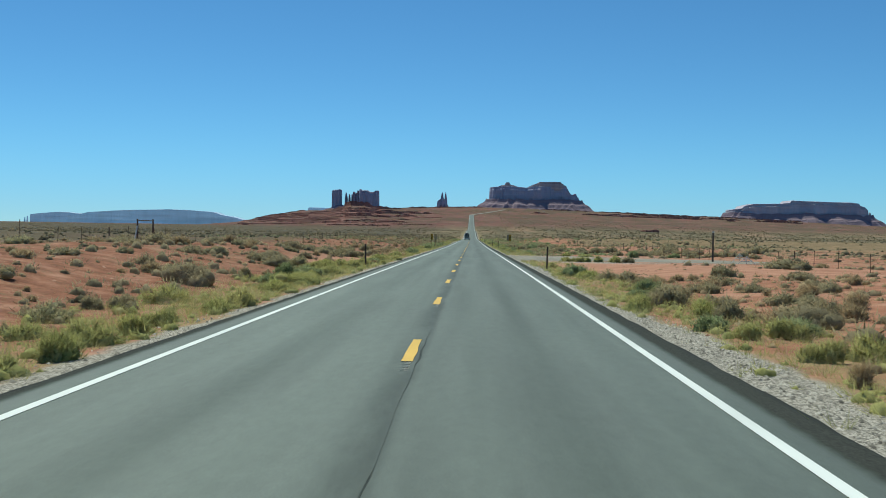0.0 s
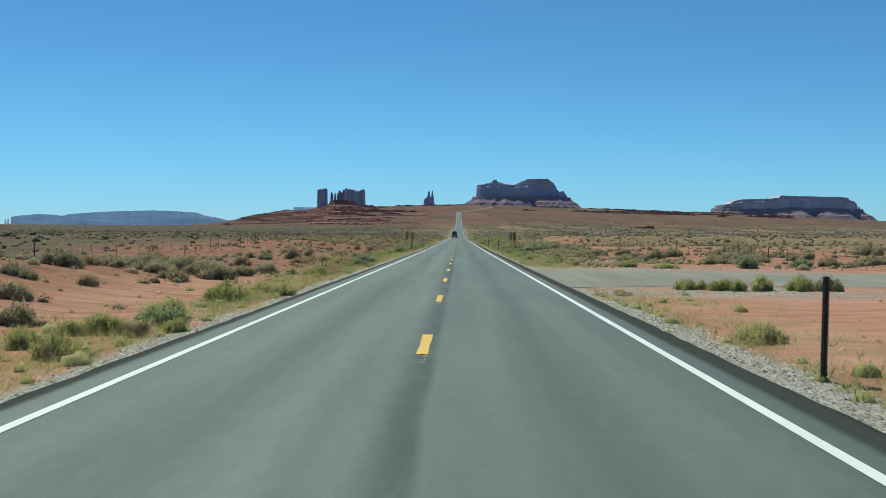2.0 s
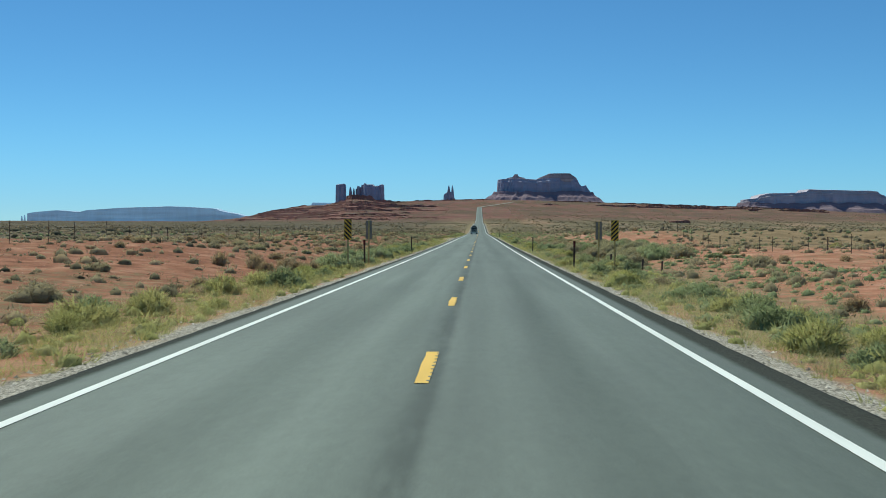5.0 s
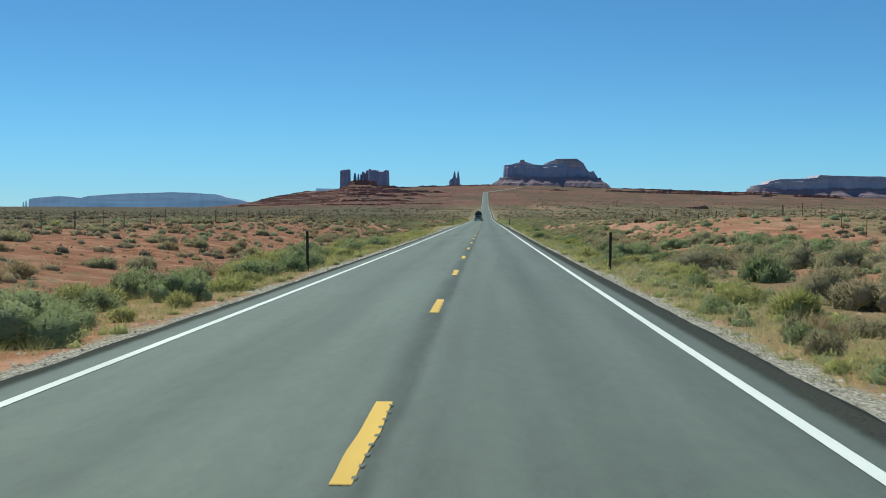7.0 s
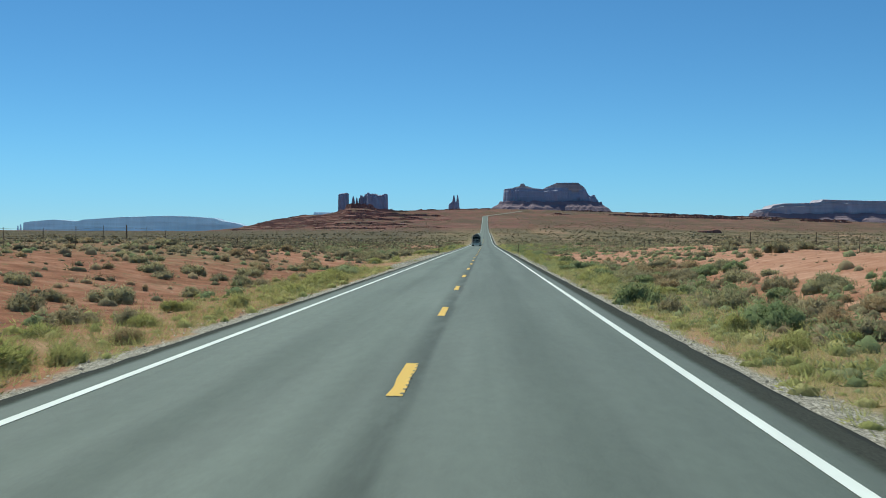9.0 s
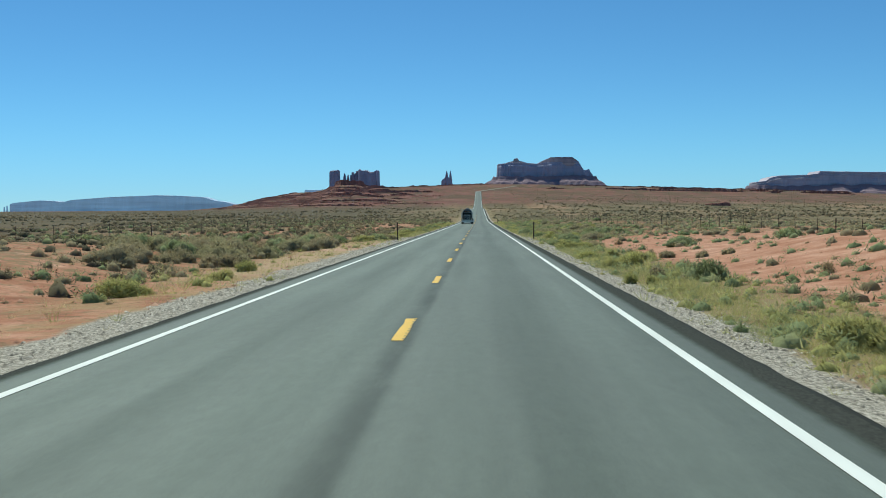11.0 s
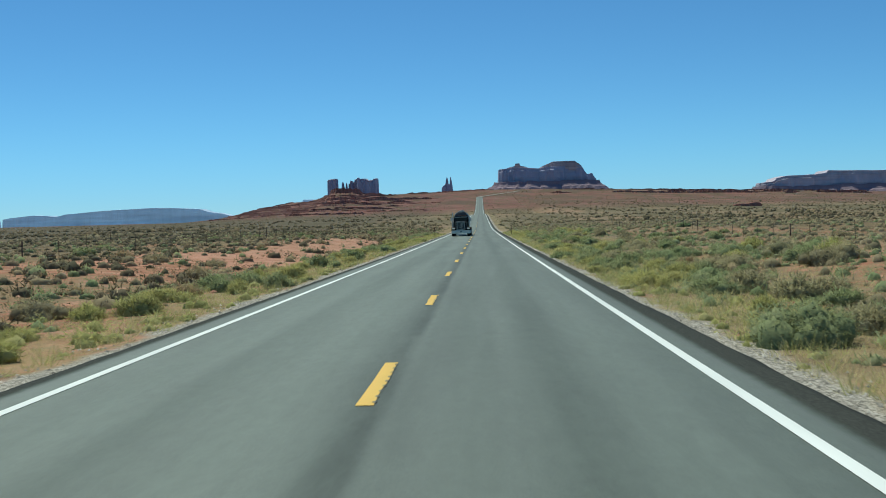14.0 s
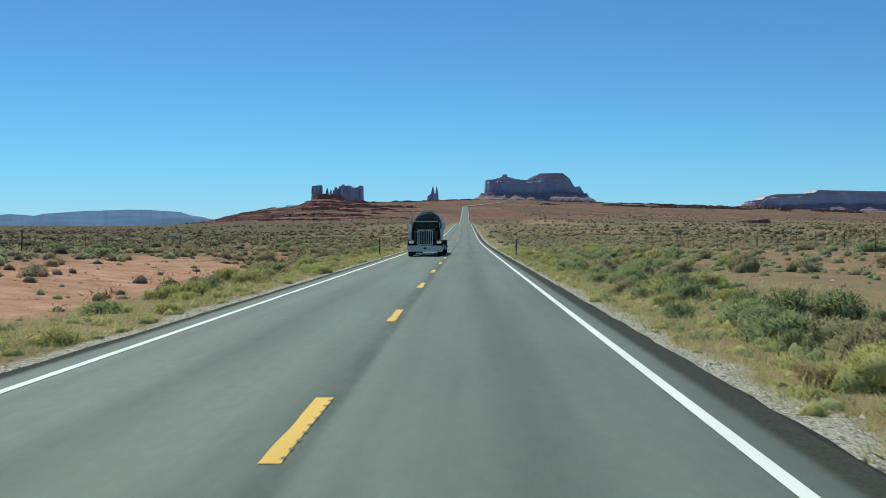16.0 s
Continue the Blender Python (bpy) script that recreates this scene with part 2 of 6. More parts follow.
def desert():
    m, ns, ls, b = material("red_sand", 0.95)
    b.inputs["Specular IOR Level"].default_value = 0.1
    p = place_of(ns)
    sep = ns.new("ShaderNodeSeparateXYZ")
    ls.new(p, sep.inputs[0])
    fine = noise_of(ns, ls, p, 9.0, 6.0, 0.65)
    mid = noise_of(ns, ls, p, 0.7, 5.0)
    wide = noise_of(ns, ls, p, 0.045, 4.0)
    c = ramp(ns, ls, mid, [(0.25, (0.255, 0.112, 0.068)), (0.5, (0.40, 0.188, 0.116)), (0.75, (0.57, 0.325, 0.222))])
    c = blend(ns, ls, 0.55, c, ramp(ns, ls, fine, [(0.3, (0.36, 0.36, 0.36)), (0.7, (0.62, 0.62, 0.62))]), "OVERLAY")
    # clods and small stones in the sand
    clod = node(ns, "ShaderNodeTexVoronoi", Scale=3.2)
    ls.new(p, clod.inputs["Vector"])
    lumps = reckon(ns, ls, "MULTIPLY", span(ns, ls, clod.outputs["Distance"], 0.30, 0.14), span(ns, ls, noise_of(ns, ls, p, 0.8, 3.0), 0.45, 0.62))
    c = blend(ns, ls, reckon(ns, ls, "MULTIPLY", lumps, 0.75), c, (0.17, 0.085, 0.052))
    # the soil of the left bank is darker and mottled
    bank_soil = reckon(ns, ls, "MULTIPLY", span(ns, ls, sep.outputs["X"], -5.5, -8.5), span(ns, ls, sep.outputs["Y"], 320.0, 290.0))
    mottling = ramp(ns, ls, noise_of(ns, ls, p, 0.9, 6.0, 0.75), [(0.34, (0.42, 0.37, 0.34)), (0.52, (0.74, 0.70, 0.67)), (0.70, (1.0, 1.0, 1.0))])
    c = blend(ns, ls, reckon(ns, ls, "MULTIPLY", bank_soil, 0.85), c, mottling, "MULTIPLY")
    # litter and dry weeds: more of it away from the bare patches and further down the plain
    litter = reckon(ns, ls, "ADD", noise_of(ns, ls, p, 1.9, 5.0, 0.7), reckon(ns, ls, "MULTIPLY", wide, 0.55))
    far = span(ns, ls, sep.outputs["Y"], 180.0, 620.0)
    litter = reckon(ns, ls, "ADD", litter, reckon(ns, ls, "MULTIPLY", far, 0.14))
    litter = reckon(ns, ls, "ADD", litter, reckon(ns, ls, "MULTIPLY", span(ns, ls, reckon(ns, ls, "ADD", sep.outputs["X"], reckon(ns, ls, "MULTIPLY", wide, -60.0)), -30.0, -130.0), 0.24))
    litter = reckon(ns, ls, "ADD", litter, reckon(ns, ls, "MULTIPLY", span(ns, ls, reckon(ns, ls, "ADD", sep.outputs["X"], reckon(ns, ls, "MULTIPLY", wide, 60.0)), 54.0, 112.0), 0.24))
    litter = reckon(ns, ls, "ADD", litter, reckon(ns, ls, "MULTIPLY", span(ns, ls, sep.outputs["Y"], 280.0, 350.0), 0.06))
    behind = reckon(ns, ls, "MULTIPLY", span(ns, ls, sep.outputs["X"], 21.0, 28.0), reckon(ns, ls, "MULTIPLY", span(ns, ls, sep.outputs["Y"], 225.0, 240.0), span(ns, ls, sep.outputs["Y"], 345.0, 325.0)))
    litter = reckon(ns, ls, "ADD", litter, reckon(ns, ls, "MULTIPLY", behind, 0.28))
    green = reckon(ns, ls, "MULTIPLY", span(ns, ls, sep.outputs["X"], 4.6, 5.6), span(ns, ls, sep.outputs["X"], 12.0, 7.5))
    green = reckon(ns, ls, "MULTIPLY", green, span(ns, ls, sep.outputs["Y"], 112.0, 124.0))
    litter = reckon(ns, ls, "ADD", litter, reckon(ns, ls, "MULTIPLY", green, 0.22))
    # open sand further on
    open_sand = reckon(ns, ls, "MULTIPLY", span(ns, ls, sep.outputs["Y"], 432.0, 441.0), span(ns, ls, sep.outputs["Y"], 512.0, 500.0))
    open_sand = reckon(ns, ls, "MULTIPLY", open_sand, reckon(ns, ls, "MULTIPLY", span(ns, ls, sep.outputs["X"], -7.0, -9.0), span(ns, ls, sep.outputs["X"], -22.0, -15.0)))
    litter = reckon(ns, ls, "SUBTRACT", litter, reckon(ns, ls, "MULTIPLY", open_sand, 0.26))
    open_side = reckon(ns, ls, "MULTIPLY", span(ns, ls, sep.outputs["Y"], 258.0, 268.0), span(ns, ls, sep.outputs["Y"], 380.0, 366.0))
    open_side = reckon(ns, ls, "MULTIPLY", open_side, reckon(ns, ls, "MULTIPLY", span(ns, ls, reckon(ns, ls, "MULTIPLY_ADD", span(ns, ls, sep.outputs["Y"], 316.0, 304.0), -3.4, sep.outputs["X"]), 7.0, 9.5), span(ns, ls, sep.outputs["X"], 26.0, 19.0)))
    litter = reckon(ns, ls, "SUBTRACT", litter, reckon(ns, ls, "MULTIPLY", open_side, 0.34))
    open_pad = reckon(ns, ls, "MULTIPLY", span(ns, ls, sep.outputs["Y"], 50.0, 58.0), span(ns, ls, sep.outputs["Y"], 116.0, 110.0))
    open_pad = reckon(ns, ls, "MULTIPLY", open_pad, reckon(ns, ls, "MULTIPLY", span(ns, ls, sep.outputs["X"], 5.0, 6.5), span(ns, ls, sep.outputs["X"], 28.0, 20.0)))
    litter = reckon(ns, ls, "SUBTRACT", litter, reckon(ns, ls, "MULTIPLY", open_pad, 0.4))
    weeds = ramp(ns, ls, noise_of(ns, ls, p, 0.5, 4.0), [(0.3, (0.14, 0.128, 0.068)), (0.55, (0.215, 0.185, 0.100)), (0.75, (0.32, 0.235, 0.135))])
    c = blend(ns, ls, reckon(ns, ls, "MULTIPLY", span(ns, ls, litter, 0.80, 0.98), 0.75), c, weeds)
    # the old scrub-covered flats further on
    flats = ramp(ns, ls, noise_of(ns, ls, stretch(ns, ls, p, 0.03, 0.003, 0.06), 1.0, 6.0, 0.7), [(0.36, (0.092, 0.083, 0.047)), (0.50, (0.170, 0.142, 0.083)), (0.64, (0.31, 0.200, 0.130))])
    c = blend(ns, ls, reckon(ns, ls, "MULTIPLY", span(ns, ls, reckon(ns, ls, "ADD", sep.outputs["Y"], reckon(ns, ls, "MULTIPLY", wide, 260.0)), 520.0, 780.0), 0.85), c, flats)
    # the dark scrub land on the far side of the left fence
    old = span(ns, ls, reckon(ns, ls, "ADD", sep.outputs["X"], reckon(ns, ls, "MULTIPLY", wide, -24.0)), -34.0, -56.0)
    c = blend(ns, ls, reckon(ns, ls, "MULTIPLY", old, 0.82), c, ramp(ns, ls, noise_of(ns, ls, p, 0.12, 5.0, 0.7), [(0.35, (0.082, 0.070, 0.045)), (0.55, (0.115, 0.097, 0.062)), (0.72, (0.20, 0.125, 0.082))]))
    # a dusty pull-off
    pull = reckon(ns, ls, "MULTIPLY", span(ns, ls, sep.outputs["X"], -3.9, -4.4), span(ns, ls, sep.outputs["X"], -9.0, -6.8))
    pull = reckon(ns, ls, "MULTIPLY", pull, reckon(ns, ls, "MULTIPLY", span(ns, ls, sep.outputs["Y"], 320.0, 332.0), span(ns, ls, sep.outputs["Y"], 378.0, 366.0)))
    c = blend(ns, ls, pull, c, ramp(ns, ls, fine, [(0.3, (0.38, 0.235, 0.160)), (0.7, (0.58, 0.385, 0.280))]))
    # wheel tracks that leave the road through soft sand
    track = reckon(ns, ls, "MULTIPLY", span(ns, ls, sep.outputs["X"], -5.4, -6.2), span(ns, ls, sep.outputs["X"], -13.0, -9.0))
    track = reckon(ns, ls, "MULTIPLY", track, reckon(ns, ls, "MULTIPLY", span(ns, ls, sep.outputs["Y"], 62.0, 68.0), span(ns, ls, sep.outputs["Y"], 104.0, 92.0)))
    rut = noise_of(ns, ls, stretch(ns, ls, p, 0.35, 1.8, 1.0), 1.0, 4.0, 0.6)
    soft = ramp(ns, ls, rut, [(0.35, (0.36, 0.17, 0.105)), (0.65, (0.56, 0.315, 0.215))])
    c = blend(ns, ls, reckon(ns, ls, "MULTIPLY", track, 0.8), c, soft)
    c = blend(ns, ls, reckon(ns, ls, "MULTIPLY", open_pad, 0.7), c, soft)
    pale = ramp(ns, ls, noise_of(ns, ls, p, 0.8, 6.0, 0.7), [(0.36, (0.35, 0.165, 0.100)), (0.52, (0.50, 0.275, 0.185)), (0.66, (0.64, 0.405, 0.295))])
    c = blend(ns, ls, reckon(ns, ls, "MULTIPLY", reckon(ns, ls, "MAXIMUM", open_sand, open_side), 0.6), c, pale)
    # gravel along the edge of the asphalt
    ax = reckon(ns, ls, "ABSOLUTE", sep.outputs["X"])
    ax = reckon(ns, ls, "ADD", ax, reckon(ns, ls, "MULTIPLY", reckon(ns, ls, "SUBTRACT", noise_of(ns, ls, p, 0.35, 4.0), 0.5), 1.5))
    ax = reckon(ns, ls, "ADD", ax, reckon(ns, ls, "MULTIPLY", span(ns, ls, sep.outputs["X"], 1.0, -1.0), 0.22))
    shoulder = reckon(ns, ls, "MULTIPLY", span(ns, ls, sep.outputs["Y"], 296.0, 306.0), span(ns, ls, sep.outputs["Y"], 392.0, 376.0))
    start = reckon(ns, ls, "MULTIPLY", span(ns, ls, sep.outputs["Y"], 30.0, 19.0), 0.6)
    start = reckon(ns, ls, "ADD", start, reckon(ns, ls, "MULTIPLY", reckon(ns, ls, "MULTIPLY", span(ns, ls, sep.outputs["Y"], 50.0, 57.0), span(ns, ls, sep.outputs["Y"], 84.0, 70.0)), 0.35))
    start = reckon(ns, ls, "MULTIPLY", start, span(ns, ls, sep.outputs["X"], -1.0, 1.0))
    narrow = reckon(ns, ls, "MULTIPLY", span(ns, ls, sep.outputs["X"], -1.0, 1.0), span(ns, ls, sep.outputs["Y"], 352.0, 344.0))
    broad = reckon(ns, ls, "MULTIPLY_ADD", narrow, -0.42, 0.80)
    ax = reckon(ns, ls, "SUBTRACT", ax, reckon(ns, ls, "ADD", reckon(ns, ls, "MULTIPLY", shoulder, broad), start))
    gr = node(ns, "ShaderNodeTexVoronoi", Scale=34.0)
    ls.new(p, gr.inputs["Vector"])
    stones = ramp(ns, ls, gr.outputs["Color"], [(0.15, (0.13, 0.118, 0.095)), (0.5, (0.325, 0.295, 0.245)), (0.85, (0.58, 0.53, 0.45))])
    near = reckon(ns, ls, "MULTIPLY", span(ns, ls, ax, 5.0, 4.7), span(ns, ls, sep.outputs["Y"], 1200.0, 800.0))
    c = blend(ns, ls, near, c, stones)
    # and round the paved turn-out
    round_pad = reckon(ns, ls, "MULTIPLY", span(ns, ls, sep.outputs["X"], 4.0, 5.0), span(ns, ls, sep.outputs["X"], 19.0, 9.0))
    round_pad = reckon(ns, ls, "MULTIPLY", round_pad, reckon(ns, ls, "MULTIPLY", span(ns, ls, sep.outputs["Y"], 79.0, 83.0), span(ns, ls, sep.outputs["Y"], 115.0, 111.0)))
    c = blend(ns, ls, reckon(ns, ls, "MULTIPLY", round_pad, span(ns, ls, noise_of(ns, ls, p, 0.6, 4.0, 0.7), 0.40, 0.52)), c, stones)
    straw = ramp(ns, ls, fine, [(0.3, (0.24, 0.19, 0.095)), (0.7, (0.44, 0.345, 0.18))])
    strip = reckon(ns, ls, "MULTIPLY", span(ns, ls, ax, 8.6, 6.2), span(ns, ls, ax, 4.55, 4.95))
    strip = reckon(ns, ls, "MULTIPLY", strip, span(ns, ls, noise_of(ns, ls, p, 0.25, 5.0, 0.7), 0.40, 0.58))
    c = blend(ns, ls, reckon(ns, ls, "MULTIPLY", strip, 0.6), c, straw)
    # banded red beds on the slopes ahead
    band = noise_of(ns, ls, stretch(ns, ls, p, 0.004, 0.004, 0.33), 1.0, 5.0, 0.6)
    rock = ramp(ns, ls, band, [(0.30, (0.130, 0.057, 0.047)), (0.44, (0.250, 0.112, 0.092)), (0.54, (0.16, 0.069, 0.057)), (0.68, (0.33, 0.175, 0.140))])
    brush = noise_of(ns, ls, p, 0.06, 6.0, 0.75)
    up = span(ns, ls, reckon(ns, ls, "ADD", sep.outputs["Z"], reckon(ns, ls, "MULTIPLY", reckon(ns, ls, "SUBTRACT", wide, 0.5), 9.0)), 0.0, 6.0)
    lift = span(ns, ls, reckon(ns, ls, "ADD", sep.outputs["Z"], reckon(ns, ls, "MULTIPLY", reckon(ns, ls, "SUBTRACT", brush, 0.5), 8.0)), 1.0, 9.0)
    up = blend(ns, ls, span(ns, ls, sep.outputs["X"], -120.0, 60.0), up, reckon(ns, ls, "MULTIPLY", lift, 0.9))
    patchy = noise_of(ns, ls, stretch(ns, ls, p, 0.02, 0.006, 0.05), 1.0, 6.0, 0.7)
    rock = blend(ns, ls, reckon(ns, ls, "MULTIPLY", span(ns, ls, patchy, 0.47, 0.55), 0.75), rock, (0.098, 0.072, 0.046))
    rock = blend(ns, ls, reckon(ns, ls, "MULTIPLY", span(ns, ls, patchy, 0.40, 0.34), 0.30), rock, (0.40, 0.25, 0.195))
    rock = blend(ns, ls, reckon(ns, ls, "MULTIPLY", span(ns, ls, brush, 0.46, 0.58), reckon(ns, ls, "MULTIPLY_ADD", span(ns, ls, sep.outputs["X"], -160.0, 60.0), 0.45, 0.25)), rock, (0.125, 0.105, 0.060))
    # steep faces of the hills are coloured darker
    nz = ns.new("ShaderNodeSeparateXYZ")
    ls.new(ns.new("ShaderNodeNewGeometry").outputs["True Normal"], nz.inputs[0])
    steep_face = reckon(ns, ls, "MULTIPLY", span(ns, ls, nz.outputs["Z"], 0.975, 0.90), span(ns, ls, reckon(ns, ls, "ABSOLUTE", sep.outputs["X"]), 110.0, 170.0))
    steep_face = reckon(ns, ls, "MULTIPLY", steep_face, span(ns, ls, sep.outputs["Y"], 1250.0, 1400.0))
    rock = blend(ns, ls, reckon(ns, ls, "MULTIPLY", steep_face, 0.4), rock, (0.140, 0.060, 0.048))
    c = blend(ns, ls, up, c, rock)
    ls.new(c, b.inputs["Base Color"])
    h = reckon(ns, ls, "ADD", fine, reckon(ns, ls, "MULTIPLY", mid, 0.5))
    bump(ns, ls, b, h, 0.6, 0.06)
    return m


def cliff(name, dark, light, air_haze, backdrop=None):
    """Sandstone in beds and vertical streaks; distance haze is mixed into the base colour, and far rock glows faintly
    with painted air-light.
    """
    m, ns, ls, b = material(name, 0.95)
    b.inputs["Specular IOR Level"].default_value = 0.05
    p = place_of(ns)
    beds = noise_of(ns, ls, stretch(ns, ls, p, 0.002, 0.002, 0.09), 1.0, 5.0, 0.6)
    streaks = noise_of(ns, ls, stretch(ns, ls, p, 0.05, 0.05, 0.006), 1.0, 5.0, 0.65)
    c = ramp(ns, ls, beds, [(0.3, dark), (0.7, light)])
    c = blend(ns, ls, 0.6, c, ramp(ns, ls, streaks, [(0.3, (0.36, 0.36, 0.36)), (0.7, (0.63, 0.63, 0.63))]), "OVERLAY")
    c = blend(ns, ls, air_haze[3], c, air_haze[:3])
    ls.new(c, b.inputs["Base Color"])
    bump(ns, ls, b, reckon(ns, ls, "ADD", streaks, beds), 0.9, 4.0)
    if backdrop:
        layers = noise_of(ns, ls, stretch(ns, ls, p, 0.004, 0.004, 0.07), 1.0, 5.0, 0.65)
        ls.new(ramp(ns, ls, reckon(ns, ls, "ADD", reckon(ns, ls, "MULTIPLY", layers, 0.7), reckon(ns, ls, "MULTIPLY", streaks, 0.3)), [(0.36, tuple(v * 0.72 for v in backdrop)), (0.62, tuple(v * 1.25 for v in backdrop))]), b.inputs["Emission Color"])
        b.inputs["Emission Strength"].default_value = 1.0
    return m


M_ROAD = asphalt("worn_asphalt", (0.087, 0.112, 0.087))
M_EDGE = asphalt("dark_asphalt", (0.036, 0.037, 0.032), seams=False, shine=0.04)
M_PAD = asphalt("dusty_asphalt", (0.275, 0.250, 0.198), seams=False, shine=0.1)
M_WHITE = paint("white_line_paint", (0.86, 0.88, 0.82), 0.45)
M_YELLOW = paint("yellow_line_paint", (0.86, 0.54, 0.10), 0.7)
M_SAND = desert()
# the fourth argument mixes distance haze into the rock's colour
M_CLIFF = cliff("hazed_red_sandstone", (0.32, 0.26, 0.268), (0.45, 0.365, 0.365), (0.47, 0.50, 0.68, 0.48))
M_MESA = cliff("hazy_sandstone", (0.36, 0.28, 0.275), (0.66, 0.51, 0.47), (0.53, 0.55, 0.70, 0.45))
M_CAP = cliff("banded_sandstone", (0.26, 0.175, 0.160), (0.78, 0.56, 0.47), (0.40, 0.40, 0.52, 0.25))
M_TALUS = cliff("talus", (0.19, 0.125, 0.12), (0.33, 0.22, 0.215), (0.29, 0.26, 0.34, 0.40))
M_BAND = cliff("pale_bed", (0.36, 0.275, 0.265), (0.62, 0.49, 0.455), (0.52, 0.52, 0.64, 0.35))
M_FARROCK = cliff("haze_blue_rock", (0.30, 0.31, 0.36), (0.50, 0.50, 0.54), (0.38, 0.50, 0.68, 0.6), (0.070, 0.116, 0.176))

# ---- the lie of the land ----
LEVELS = np.array([(-400, 1.88), (0, 0.000), (50, -0.278), (100, -0.644), (150, -1.032), (200, -1.378), (250, -1.673), (300, -1.910), (350, -2.142), (400, -2.426), (446, -2.685),
                   (490, -2.88), (540, -3.11), (590, -3.28), (640, -3.2), (764, -1.7), (900, 0.2), (970, 0.85), (1080, 0.55), (1190, 1.3), (1390, 6.0), (1700, 18.5),
                   (1880, 26.5), (2300, 40.0), (2700, 54.0), (3000, 55.0), (6100, 55.0)])
LINE = np.arange(-400.0, 6000.0, 2.0)
RISE = np.interp(LINE, LEVELS[:, 0], LEVELS[:, 1])
RISE = np.convolve(np.pad(RISE, 20, "edge"), np.hanning(43)[1:-1] / np.hanning(43).sum(), "valid")
CROWN = 0.015


# the far end of the road bends to the right up the hill: x, y, height
HILL = np.array([(0.0, 1860.0, 25.6), (0.5, 1900.0, 27.0), (4.0, 1940.0, 28.2), (12.0, 2000.0, 30.2), (24.0, 2100.0, 33.4), (36.0, 2200.0, 36.7), (54.0, 2380.0, 42.2), (71.0, 2550.0, 47.6), (80.0, 2650.0, 51.0)])


def road_z(y):
    return np.interp(y, LINE, RISE)


# skyline ahead: bearing x / y, rise over the eye (x 1000), distance of the crest, steepness of the slope up to it
CREST = np.array([(-0.6153, 0.51, 4800, 1.5), (-0.2466, 0.81, 4600, 1.5), (-0.2133, 3.55, 4200, 1.8), (-0.1904, 8.45, 4150, 2.0), (-0.1565, 14.5, 3800, 2.0), (-0.1357, 15.7, 3300, 2.0), (-0.1207, 17.7, 2750, 2.1), (-0.1165, 18.4, 2650, 2.1), (-0.1145, 21.0, 2600, 2.15), (-0.1100, 21.72, 2560, 2.15), (-0.0965, 21.52, 2560, 2.1), (-0.0879, 19.18, 2650, 1.95), (-0.0695, 18.68, 2900, 1.85), (-0.0387, 19.28, 3150, 1.75), (-0.0009, 20.1, 2850, 1.65), (0.0176, 20.5, 2750, 1.65), (0.1066, 18.17, 2800, 1.65), (0.1599, 16.14, 2800, 1.7), (0.2316, 14.11, 2700, 1.8), (0.2858, 12.08, 2700, 1.8), (0.3739, 8.53, 2700, 1.8), (0.6136, 2.03, 2900, 1.6)])


def land(x, y):
    """Height of the ground without the road's own shape."""
    x, y = np.asarray(x, float), np.asarray(y, float)
    yy = np.maximum(y, 60.0)
    a = x / yy
    e = np.interp(a, CREST[:, 0], CREST[:, 1]) / 1000.0
    dc = np.interp(a, CREST[:, 0], CREST[:, 2])
    k = np.interp(a, CREST[:, 0], CREST[:, 3])
    low = road_z(np.minimum(y, 560.0))
    wob = (grain(x, y, 260, 3) - 0.5) * 0.10
    t = np.clip((y - 560.0) / (dc - 560.0) + wob * ease(900, 1500, y) * (1 - ease(0.9, 1.0, (y - 560) / (dc - 560))), 0, 1)
    z = low + (1.6 + e * dc - low) * t ** k
    z = z + (grain(x, y, 60, 5) - 0.5) * 2.0 * ease(700, 1400, y)
    # the plain's own swells and the banks that the road cuts through
    far = ease(7.0, 24.0, np.abs(x)) * (1 - ease(1200, 1800, y))
    z = z + far * ((grain(x, y, 34, 1) - 0.45) * 0.9 + (grain(x, y, 11, 2) - 0.5) * 0.40 + (grain(x, y, 4.5, 8) - 0.5) * 0.26)
    bank = lambda x0, x1, y0, y1, h: h * ease(x0, x1, x) * ease(y0 - 22, y0, y) * (1 - ease(y1, y1 + 22, y))
    z = z + bank(-6.5, -19, -10, 84, 0.95) * (1 - 0.4 * ease(-35, -80, x))
    z = z + bank(-8, -20, 185, 330, 0.85)
    z = z + bank(9, 19, 262, 335, 1.25) + bank(10, 16, 236, 252, 0.5)
    z = z - 0.25 * ease(4.6, 7.5, np.abs(x)) * (1 - ease(9, 14, np.abs(x)))
    return z


